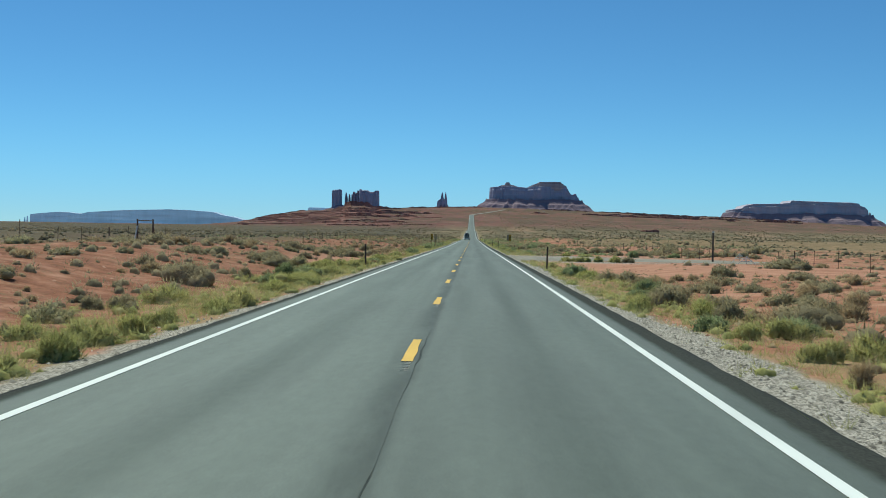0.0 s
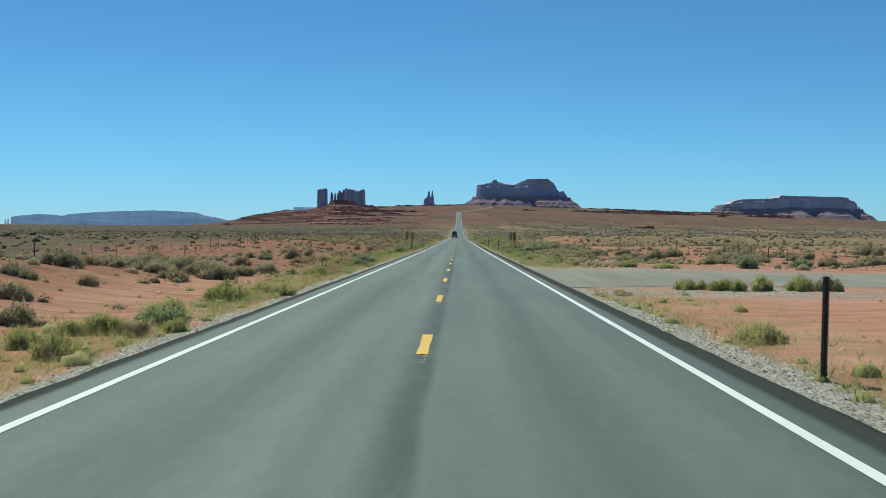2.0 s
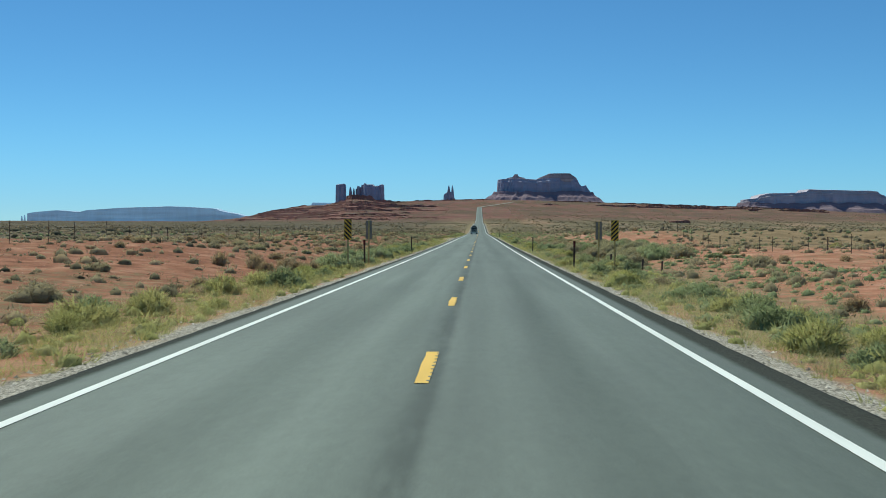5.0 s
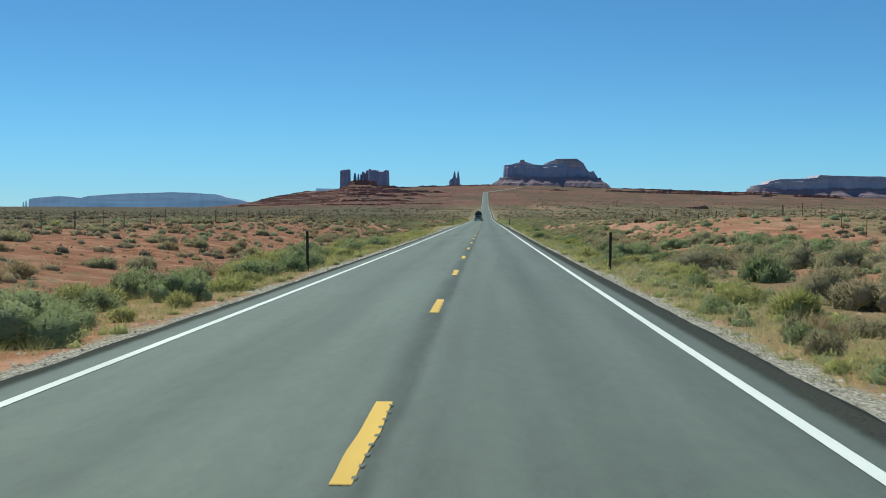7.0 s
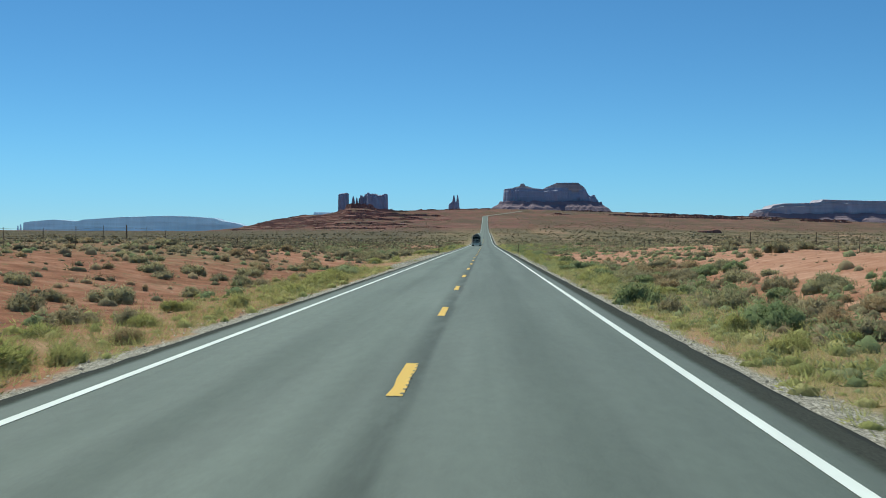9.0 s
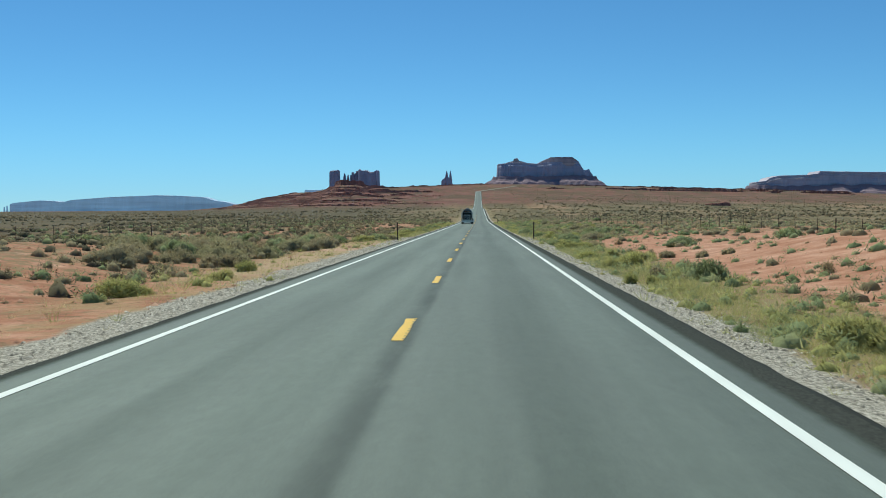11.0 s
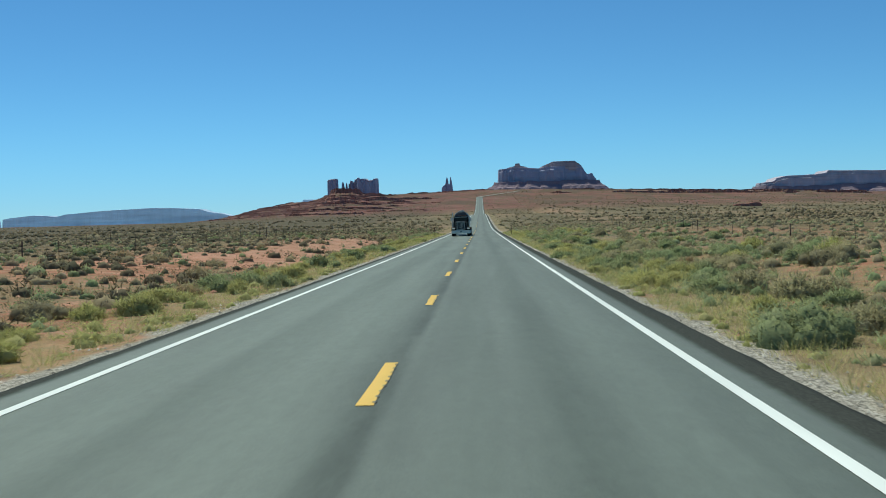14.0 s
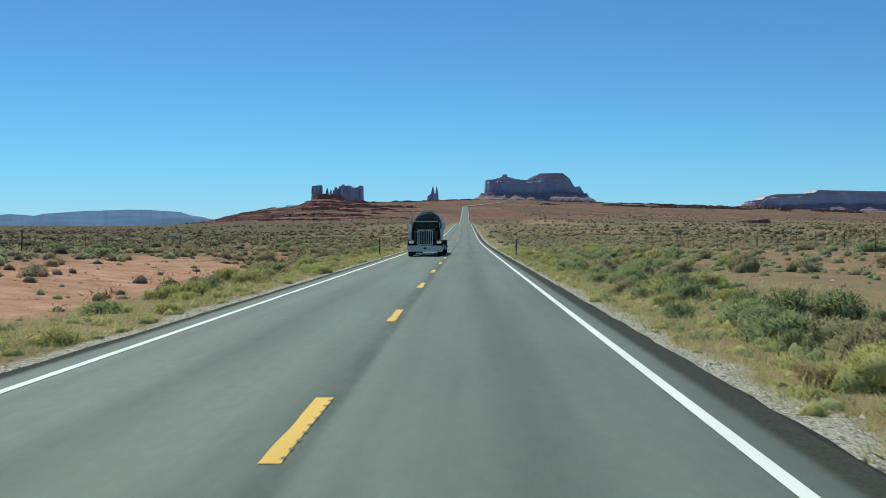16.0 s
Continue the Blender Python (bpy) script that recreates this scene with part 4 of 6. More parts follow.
def clumps(name, c, rx, rz, turn, mat, rng, seg=6, rings=2, fuzz=24, leaf=0.22, thin=0.25, wild=0.9, low=0.0, core=0.86, under=0.0):
    """Soft lumps in one mesh: a small uneven core at c, rx wide and rz high, under a coat of short leafy sprays."""
    n = len(c)
    tilt = np.linspace(-under, 1, rings + 1) * (math.pi / 2) * (0.9 if rings > 1 else 0.62)
    ang = np.arange(seg) * (2 * math.pi / seg)
    wob = core * (0.80 + 0.40 * rng.random((n, rings + 1, seg)))
    px = np.cos(tilt)[None, :, None] * wob * np.cos(ang)[None, None, :] * rx[:, None, None]
    py = np.cos(tilt)[None, :, None] * wob * np.sin(ang)[None, None, :] * rx[:, None, None] * (0.8 + 0.35 * rng.random((n, 1, 1)))
    ct, st = np.cos(turn)[:, None, None], np.sin(turn)[:, None, None]
    pz = np.sin(tilt)[None, :, None] * wob * rz[:, None, None]
    out = np.stack([px * ct - py * st, px * st + py * ct, pz], -1)
    pts = c[:, None, None, :] + out
    pts[..., 2] -= low
    verts = [pts.reshape(-1, 3)]
    norms = [unit(out + (0, 0, 0.02)).reshape(-1, 3)]
    idx = np.arange(n * (rings + 1) * seg).reshape(n, rings + 1, seg)
    quads = np.stack([idx[:, :-1, :], np.roll(idx, -1, 2)[:, :-1, :], np.roll(idx, -1, 2)[:, 1:, :], idx[:, 1:, :]], -1).reshape(-1, 4)
    tops = idx[:, -1, :]
    count = n * (rings + 1) * seg
    d = unit(rng.normal(size=(n, fuzz, 3)) + (0, 0, 0.35))
    d[..., 2] = np.where(d[..., 2] < -under * 0.8, -d[..., 2], d[..., 2])
    span3 = np.stack([rx, rx, rz], -1)[:, None, :]
    root = c[:, None, :] + d * span3 * (core * 0.85 + (1.02 - core * 0.85) * rng.random((n, fuzz, 1)))
    way = unit(d + rng.normal(size=d.shape) * wild + (0, 0, 0.45))
    ln = rx[:, None, None] * leaf * (0.5 + 1.0 * rng.random((n, fuzz, 1)))
    side = unit(np.cross(way, rng.normal(size=d.shape))) * rx[:, None, None] * thin * (0.6 + 0.8 * rng.random((n, fuzz, 1)))
    root[..., 2] -= low
    verts.append(np.stack([root - side, root + side, root + way * ln], 2).reshape(-1, 3))
    norms.append(np.repeat(unit(d + rng.normal(size=d.shape) * 0.30 + (0, 0, 0.25))[:, :, None, :], 3, 2).reshape(-1, 3))
    leaves = count + np.arange(n * fuzz * 3).reshape(-1, 3)
    me = bpy.data.meshes.new(name)
    allv = np.concatenate(verts)
    me.vertices.add(len(allv))
    me.vertices.foreach_set("co", allv.reshape(-1).astype(np.float32))
    loops = np.concatenate([quads.reshape(-1), tops.reshape(-1), leaves.reshape(-1)])
    starts = np.concatenate([np.arange(len(quads)) * 4, quads.size + np.arange(n) * seg, quads.size + tops.size + np.arange(len(leaves)) * 3])
    me.loops.add(len(loops))
    me.loops.foreach_set("vertex_index", loops.astype(np.int32))
    me.polygons.add(len(starts))
    me.polygons.foreach_set("loop_start", starts.astype(np.int32))
    me.polygons.foreach_set("use_smooth", np.ones(len(starts), bool))
    me.materials.append(mat)
    me.update(calc_edges=True)
    me.attributes.new("custom_normal", "FLOAT_VECTOR", "POINT").data.foreach_set("vector", np.concatenate(norms).reshape(-1).astype(np.float32))
    return me


def shrub_mesh(rng, mat, lumps, fuzz, leaf, thin, wild, upright=1.0, core=0.86):
    """Foliage of one shrub, about 1 in half-width and 1 high, as overlapping lumps."""
    a = rng.random(lumps) * 2 * math.pi
    r = np.sqrt(rng.random(lumps)) * 0.66
    r[0] = 0.0
    size = (0.30 + 0.22 * rng.random(lumps)) * (1.12 - 0.35 * r)
    c = np.stack([np.cos(a) * r, np.sin(a) * r, np.zeros(lumps)], -1)
    high = (0.92 - 0.60 * r ** 1.3) * (0.66 + 0.38 * rng.random(lumps)) * upright
    c[:, 2] = np.maximum(high - size * 1.05, 0.0) * 0.9
    return clumps("foliage", c, size, np.minimum(size * 1.05, high) + 0.02, rng.random(lumps) * 6.28, mat, rng, 7, 3, fuzz, leaf, thin, wild, 0.0, core, 0.55)


def twigs(rng, n):
    """Bare branches that all leave one root."""
    bm = bmesh.new()
    root = bm.verts.new((0, 0, -0.12))
    for _ in range(n):
        a, t = rng.random() * 6.283, 0.25 + 0.75 * rng.random()
        ln = 0.45 + 0.35 * rng.random()
        way = Vector((math.cos(a) * math.sin(t), math.sin(a) * math.sin(t), math.cos(t)))
        side = way.orthogonal().normalized() * 0.02
        ring = [bm.verts.new(way * ln * 0.4 + Matrix.Rotation(k * 2.094, 3, way) @ side) for k in range(3)]
        tip = bm.verts.new(way * ln + Vector((0, 0, 0.06)))
        for k in range(3):
            bm.faces.new((root, ring[k], ring[(k + 1) % 3]))
            bm.faces.new((ring[k], tip, ring[(k + 1) % 3]))
    return bm


def bush_kind(name, label, category, group, seed):
    """Three plants of a kind, each stems with foliage, to be copied."""
    kinds = []
    for v in range(5):
        rng = np.random.default_rng(seed * 10 + v)
        stem = part(name, twigs(rng, 11), M_WOOD)
        full, core = ((2.3, 0.64), (2.3, 0.64), (2.3, 0.64), (1.5, 0.66), (3.6, 0.70))[v]  # then one for plants far from the road, one for large plants
        fine = 0.5 if v == 4 else 1.0
        if name in ("sagebrush", "saltbush"):
            me = shrub_mesh(rng, M_SALT if name == "saltbush" else M_SAGE, 11, int(75 * full), 0.38 * fine, 0.045 * fine, 0.8, 1.0, core)
        elif name == "green_shrub":
            me = shrub_mesh(rng, M_GREEN, 11, int(75 * full), 0.36 * fine, 0.050 * fine, 0.9, 1.0, core)
        elif name == "rabbitbrush":
            me = shrub_mesh(rng, M_RABBIT, 9, int(95 * full), 0.50 * fine, 0.036 * fine, 0.55, 1.0, core)
        else:
            me = shrub_mesh(rng, M_DRY, 7, int(110 * full), 0.55 * fine, 0.026 * fine, 0.9, 0.9, core * 0.8)
        leaf = new("foliage", me)
        leaf.parent = stem
        tagged(stem, label, category, group)
        kinds.append(stem)
    return kinds


KINDS = {}
PLANTED = []


def plant(kind, x, y, r, h, rng):
    if 5.8 < x < 17 and 62 < y < 82:  # the raked sand before the turn-out stays bare
        return
    protos = KINDS[kind]
    p = protos[4 if r > 0.75 and abs(x) < 16 else rng.integers(0, 3) if abs(x) < 9.5 else 3]
    h = min(h, 1.2 * r + 0.08)
    z = float(ground_z(x, y))
    ob = copy_thing(p, pose(x, y, z - 0.02, 0, 0, float(rng.random() * 360)))
    ob.scale = (r * 1.15, r * 1.15 * (0.85 + 0.3 * float(rng.random())), h * 1.05)
    PLANTED.append((x, y, r))


KINDS["s"] = bush_kind("sagebrush", "grey-green sagebrush growing in red sand", "shrub", "sagebrush on the plain", 1)
KINDS["r"] = bush_kind("rabbitbrush", "yellow-green rabbitbrush on the road verge", "shrub", "rabbitbrush along the verge", 2)
KINDS["g"] = bush_kind("green_shrub", "leafy green shrub beside the road", "shrub", "green shrubs", 3)
KINDS["b"] = bush_kind("saltbush", "pale grey-green saltbush growing in a thicket", "shrub", "saltbush thickets", 5)
KINDS["d"] = bush_kind("dry_shrub", "dry brown twiggy shrub in red sand", "shrub", "dry shrubs", 4)

# the plants that stand out: x, y, half-width, height
SAGE, RABBIT, GREEN, DRY = [], [], [], []
SAGE += [(-7.4, 19.6, 0.15, 0.35), (-8.0, 26.0, 0.40, 0.40), (-7.4, 26.2, 0.30, 0.51), (-9.0, 38.3, 1.08, 0.99), (-15.0, 42.8, 0.61, 0.40), (-12.1, 43.8, 0.47, 0.63), (-7.0, 48.2, 0.50, 0.55), (-8.5, 45.2, 0.50, 0.52), (-14.2, 47.8, 0.39, 0.42), (-13.8, 57.5, 0.59, 0.65), (-13.0, 60.0, 0.77, 0.56), (-8.2, 70.1, 0.39, 0.61), (-12.0, 80.2, 0.37, 0.41), (-10.6, 80.3, 0.37, 0.57), (-12.5, 80.3, 0.37, 0.74), (-10.1, 89.3, 0.63, 0.59), (-13.1, 91.2, 0.66, 0.55), (-12.6, 93.9, 0.53, 0.58), (-9.8, 94.1, 0.76, 0.94), (-9.2, 97.6, 0.50, 0.63)]
SAGE += [(6.9, 25.9, 0.59, 0.66), (10.1, 28.8, 0.44, 1.02), (6.3, 31.1, 0.55, 0.63), (12.9, 53.5, 0.61, 0.82), (19.2, 65.1, 1.49, 0.92), (13.3, 71.2, 0.72, 0.72), (9.1, 85.4, 0.28, 0.38)]
SAGE += [(12.9, 85.6, 0.55, 0.66), (-9.4, 93.5, 0.75, 0.75), (-10.6, 95.8, 0.9, 0.85), (-12.0, 94.2, 0.8, 0.7), (-13.4, 96.5, 0.95, 0.8), (-15.2, 93.0, 0.8, 0.7), (-13.2, 86.4, 0.7, 0.9), (-17.0, 88.5, 0.8, 0.7)]
SAGE += [(-11.6, 128.8, 0.82, 1.03), (-14.9, 189.3, 0.39, 0.68), (-13.8, 192.1, 0.41, 0.41), (-10.6, 192.5, 0.31, 0.20), (-14.0, 223.9, 0.45, 0.36), (-14.3, 229.7, 0.66, 0.50), (-14.2, 243.6, 0.38, 0.38), (-12.0, 247.3, 0.31, 0.38), (-10.4, 254.5, 0.49, 0.49), (-6.3, 257.4, 0.35, 0.40), (-12.1, 257.8, 0.53, 0.47)]
SAGE += [(29.7, 141.7, 1.03, 1.03), (28.2, 156.4, 1.60, 1.22), (42.5, 162.8, 1.60, 1.65), (30.0, 165.3, 1.60, 1.87), (8.2, 188.2, 0.27, 0.55), (12.9, 191.8, 0.70, 0.80), (5.4, 193.8, 0.30, 0.59), (5.6, 196.1, 0.26, 0.70), (12.9, 197.1, 0.57, 0.57), (8.6, 201.5, 0.63, 1.14), (8.5, 204.5, 0.78, 0.97), (9.0, 220.1, 1.60, 1.05), (8.2, 256.3, 0.48, 0.48)]
SAGE += [(-10.2, 261.4, 0.48, 0.82), (-21.5, 262.0, 0.86, 0.57), (-10.8, 264.6, 0.34, 0.54), (-11.6, 277.7, 0.50, 0.44), (-10.3, 281.6, 0.36, 0.43), (-8.3, 333.8, 0.58, 0.61), (-10.6, 336.0, 0.66, 0.74), (-9.9, 342.8, 0.73, 1.09), (-13.9, 346.2, 0.60, 0.40), (-12.0, 352.3, 0.69, 0.58), (-6.7, 366.3, 0.34, 0.45), (-6.1, 368.1, 0.56, 0.72), (-12.3, 368.5, 0.49, 0.65), (-11.3, 374.0, 1.05, 0.76), (-5.8, 376.3, 0.61, 0.50), (-6.5, 415.6, 0.37, 0.37)]
SAGE += [(5.5, 262.3, 0.35, 0.69), (9.4, 263.4, 0.50, 0.50), (10.8, 272.6, 0.57, 0.86), (11.6, 282.6, 0.48, 1.45), (9.9, 285.6, 0.90, 0.77), (17.5, 298.6, 0.72, 1.61), (14.6, 304.0, 0.70, 0.52), (6.0, 323.8, 0.33, 0.45), (8.5, 333.4, 0.39, 0.29), (11.1, 337.9, 0.31, 0.31), (10.2, 338.6, 0.31, 0.39), (9.1, 340.8, 0.34, 0.42), (8.6, 342.0, 0.26, 0.44), (7.1, 357.2, 0.36, 0.41), (8.1, 361.9, 0.38, 0.44)]
SAGE += [(-9.5, 423.9, 0.60, 0.80), (-11.4, 434.1, 0.56, 0.47), (-14.4, 435.0, 0.67, 0.67), (-13.8, 484.6, 0.50, 0.59), (-11.7, 485.7, 0.36, 0.41), (-12.6, 486.0, 0.62, 0.41)]
SAGE += [(10.1, 425.6, 0.63, 0.56), (7.1, 461.7, 0.55, 0.71), (14.9, 490.9, 0.68, 0.68), (12.6, 491.6, 0.92, 1.04)]
RABBIT += [(-4.9, 13.8, 0.21, 0.39), (-4.9, 15.4, 0.36, 0.68), (-5.1, 19.4, 0.30, 0.45), (-5.1, 21.2, 0.33, 0.44), (-4.9, 25.2, 0.39, 0.39), (-4.8, 27.2, 0.38, 0.56), (-5.3, 34.8, 0.54, 0.45), (-5.2, 64.0, 0.36, 0.48), (-4.6, 68.4, 0.31, 0.31), (-4.6, 80.5, 0.41, 0.41)]
RABBIT += [(6.3, 17.3, 0.35, 0.53), (7.3, 18.1, 0.41, 0.73), (6.0, 20.9, 0.32, 0.42), (6.8, 21.1, 0.37, 0.54), (6.4, 26.9, 0.48, 0.55), (5.2, 28.5, 0.44, 0.51), (6.2, 51.5, 0.66, 0.47), (9.7, 84.9, 0.31, 0.55), (8.1, 85.5, 0.38, 0.45), (8.7, 85.8, 0.25, 0.38), (12.4, 111.7, 0.78, 0.39), (10.6, 113.5, 0.54, 0.54)]
RABBIT += [(9.2, 85.1, 0.42, 0.52), (10.5, 85.2, 0.44, 0.60), (11.9, 85.4, 0.46, 0.62)]
RABBIT += [(-6.2, 169.4, 0.34, 0.42), (-5.7, 171.2, 0.36, 0.42), (-5.7, 167.9, 0.21, 0.33), (-5.3, 168.8, 0.22, 0.30), (-5.2, 173.6, 0.28, 0.50), (-5.1, 186.1, 0.26, 0.32), (-5.2, 200.4, 0.36, 0.39), (-5.2, 237.6, 0.63, 0.39), (-5.0, 250.4, 0.34, 0.36)]
RABBIT += [(5.5, 166.3, 0.22, 0.22), (5.2, 167.4, 0.23, 0.31), (5.5, 176.4, 0.31, 0.37), (5.0, 191.9, 0.23, 0.20), (6.2, 202.4, 0.54, 0.48), (5.8, 253.1, 0.37, 0.37), (5.8, 256.8, 0.33, 0.55)]
RABBIT += [(-5.3, 271.0, 0.55, 0.37), (-5.6, 275.5, 0.42, 0.42), (-5.2, 281.0, 0.47, 0.47), (-6.6, 335.3, 0.29, 0.29), (-9.1, 369.7, 0.34, 0.42), (-8.7, 371.6, 0.36, 0.45)]
RABBIT += [(5.8, 268.9, 0.52, 0.43), (5.9, 280.5, 0.69, 0.46), (5.4, 321.0, 0.20, 0.41), (4.9, 321.6, 0.25, 0.36), (5.4, 329.9, 0.34, 0.45), (5.4, 337.7, 0.46, 0.38), (5.7, 351.8, 0.56, 0.56), (5.7, 411.3, 0.20, 0.34)]
RABBIT += [(-5.6, 421.5, 0.67, 0.61), (-5.0, 463.2, 0.40, 0.35), (-5.1, 469.8, 0.36, 0.30), (-7.9, 488.8, 0.66, 0.66), (-4.9, 492.6, 0.95, 0.59)]
RABBIT += [(5.0, 420.2, 0.40, 0.34)]
GREEN += [(17.2, 112.9, 0.73, 1.06)]
GREEN += [(-6.3, 196.4, 0.95, 0.72), (-7.4, 197.2, 0.9, 0.75), (-7.2, 204.3, 0.7, 0.9), (-6.3, 417.5, 0.7, 0.6), (-7.2, 417.0, 0.75, 0.6), (-6.1, 175.9, 0.75, 0.80), (-5.5, 177.2, 0.62, 0.66), (-6.9, 180.8, 0.95, 0.88), (-5.8, 184.2, 0.85, 0.78), (-6.6, 187.6, 1.0, 0.95), (-6.2, 178.4, 0.88, 0.61), (-6.1, 191.2, 0.46, 0.46), (-5.6, 194.1, 0.97, 0.97), (-6.4, 206.2, 0.63, 0.73), (-7.3, 228.9, 0.74, 1.08)]
GREEN += [(22.8, 120.9, 0.92, 0.77), (6.6, 175.8, 0.36, 0.36), (7.5, 176.3, 0.55, 0.92), (7.5, 182.0, 0.53, 0.68), (5.8, 184.6, 0.37, 0.50), (5.8, 190.9, 0.59, 0.39), (9.0, 211.4, 0.74, 0.99)]
GREEN += [(-8.4, 343.9, 0.47, 0.56), (-8.6, 363.5, 0.68, 0.41), (-5.0, 415.8, 0.51, 0.55)]
GREEN += [(5.6, 359.1, 0.39, 0.45), (5.2, 413.5, 0.20, 0.28), (5.8, 416.9, 0.29, 0.34), (7.3, 419.2, 0.43, 0.54), (8.3, 419.5, 0.44, 0.65)]
GREEN += [(-6.7, 470.7, 0.69, 0.35)]
GREEN += [(5.9, 421.7, 0.60, 0.54), (5.3, 428.6, 0.47, 0.47), (4.9, 435.2, 0.57, 0.47), (6.3, 462.9, 0.30, 0.43), (5.8, 469.2, 0.41, 0.47), (8.2, 470.3, 0.68, 0.74), (9.4, 470.4, 0.74, 0.74), (7.3, 475.4, 0.59, 0.59), (6.0, 476.2, 0.38, 0.38), (8.7, 486.4, 0.61, 0.51)]
DRY += [(-10.8, 28.9, 0.16, 0.21), (-11.6, 39.1, 0.25, 0.20), (-5.1, 67.5, 0.29, 0.49), (-9.9, 77.7, 0.19, 0.23)]
DRY += [(5.8, 14.3, 0.29, 0.44), (10.6, 65.0, 0.66, 0.50), (12.1, 68.3, 0.69, 1.04), (5.4, 81.5, 0.32, 0.26)]
DRY += [(-8.2, 175.6, 0.62, 1.10), (-7.5, 174.4, 0.50, 0.95), (-9.9, 176.0, 0.65, 1.12), (-11.2, 175.2, 0.6, 0.9), (-11.9, 140.1, 0.70, 1.88), (-6.8, 173.4, 0.44, 0.88), (-9.1, 174.9, 0.47, 1.19), (-12.6, 204.1, 0.20, 0.16), (-7.6, 233.4, 0.41, 0.41), (-5.1, 253.4, 0.29, 0.48)]
DRY += [(6.0, 195.7, 0.39, 0.51)]
DRY += [(-10.3, 271.1, 0.19, 0.37), (-12.3, 283.5, 0.38, 0.50), (-6.2, 324.5, 0.22, 0.44), (-5.6, 325.2, 0.18, 0.36), (-15.4, 326.0, 0.70, 0.84)]
DRY += [(12.5, 272.3, 0.28, 0.23), (6.4, 323.4, 0.12, 0.12)]
DRY += [(-10.7, 480.0, 0.22, 0.31), (-9.0, 485.3, 0.25, 0.36)]
DRY += [(5.4, 459.0, 0.36, 0.39)]


def gravel_edge(x, y):
    """How far from the middle of the road the gravel of the verge reaches."""
    wide = np.where(np.asarray(x) > 0, 0.38 + 0.40 * ease(344, 352, y), 0.80) * ease(298, 306, y) * (1 - ease(378, 390, y))
    return 4.55 + np.maximum(wide, (np.asarray(x) > 0) * (0.6 * (1 - ease(19, 30, y)) + 0.35 * ease(50, 57, y) * (1 - ease(70, 84, y))))


def bare(x, y):
    """Where the sand lies open: 1 is bare."""
    b = ease(0.58, 0.70, grain(x, y, 26, 31)) * (0.55 + 0.45 * ease(230, 260, y)) * (1 - ease(300, 430, y)) * np.where(np.asarray(x) > 0, 1 - 0.6 * ease(110, 130, y), 1.0)
    b = np.maximum(b, 0.97 * ease(-5.6, -6.6, x) * ease(-13, -10, x) * ease(63, 67, y) * (1 - ease(94, 102, y)))
    b = np.maximum(b, ease(5.2, 6, x) * (1 - ease(18, 24, x)) * ease(52, 57, y) * (1 - ease(108, 112, y)))
    b = np.maximum(b, 0.9 * ease(-4.2, -4.8, x) * (1 - ease(-7.4, -9.2, x)) * ease(322, 328, y) * (1 - ease(368, 374, y)))
    b = np.maximum(b, 0.82 * ease(-7.5, -9, x) * (1 - ease(-17, -24, x)) * ease(262, 268, y) * (1 - ease(292, 300, y)))
    b = np.maximum(b, 0.95 * ease(10, 12, x) * (1 - ease(20, 26, x)) * ease(268, 274, y) * (1 - ease(298, 306, y)))
    b = np.maximum(b, 0.84 * ease(7.5, 9, x) * (1 - ease(18, 24, x)) * ease(323, 327, y) * (1 - ease(366, 376, y)))
    b = np.maximum(b, 0.86 * ease(-7.5, -9, x) * ease(-18, -14, x) * ease(436, 441, y) * (1 - ease(500, 508, y)) * (0.75 + 0.25 * ease(0.30, 0.5, grain(x, y, 7, 33))))
    b = np.maximum(b, 0.93 * ease(10, 11.5, x) * (1 - ease(16, 19, x)) * ease(468, 472, y) * (1 - ease(486, 492, y)))
    return b


prng = np.random.default_rng(77)
for key, items in (("s", SAGE), ("r", RABBIT), ("g", GREEN), ("d", DRY)):
    for x, y, r, h in items:
        if (-7.3 < x < -4.0 and 323 < y < 368) or (prng.random() < 0.75 and float(bare(x, y)) > 0.85 and (y > 320 or 55 < y < 83)):
            continue
        plant(key, x, y, r, h, prng)


def taken(x, y, r):
    return any(abs(x - a) < r + c and (x - a) ** 2 + (y - b) ** 2 < (0.8 * (r + c)) ** 2 for a, b, c in PLANTED)


# the rest of the shrubs near the road, scattered as thickly as they grow there
room = {"s": 130, "r": 200, "g": 170, "d": 150}
tries = 0
while sum(room.values()) > 0 and tries < 16000:
    tries += 1
    y = float(prng.uniform(4, 560))
    side = -1 if prng.random() < 0.5 else 1
    verge = prng.random() < 0.50
    x = side * float(prng.uniform(5.2, 7.6) if verge else 6.5 + 26 * prng.random() ** 1.3)
    if verge:
        k = "r" if prng.random() < 0.72 else "g"
    else:
        k = str(prng.choice(["s", "s", "d", "g"] if y > 330 else ["s", "s", "d", "d"]))
    if x > 0 and 318 < y < 354 and prng.random() < 0.55:
        continue
    if room[k] <= 0 or prng.random() < float(bare(x, y)) * 0.97:
        continue
    h = {"s": 0.55, "r": 0.46, "g": 0.55, "d": 0.38}[k] * float(prng.uniform(0.6, 1.45))
    r = h * float(prng.uniform(0.75, 1.4))
    if abs(x) - r * 0.8 < float(gravel_edge(x, y)) + 0.1 or taken(x, y, r) or (80 < y < 112 and 3 < x < 36):
        continue
    plant(k, x, y, r, h, prng)
    room[k] -= 1

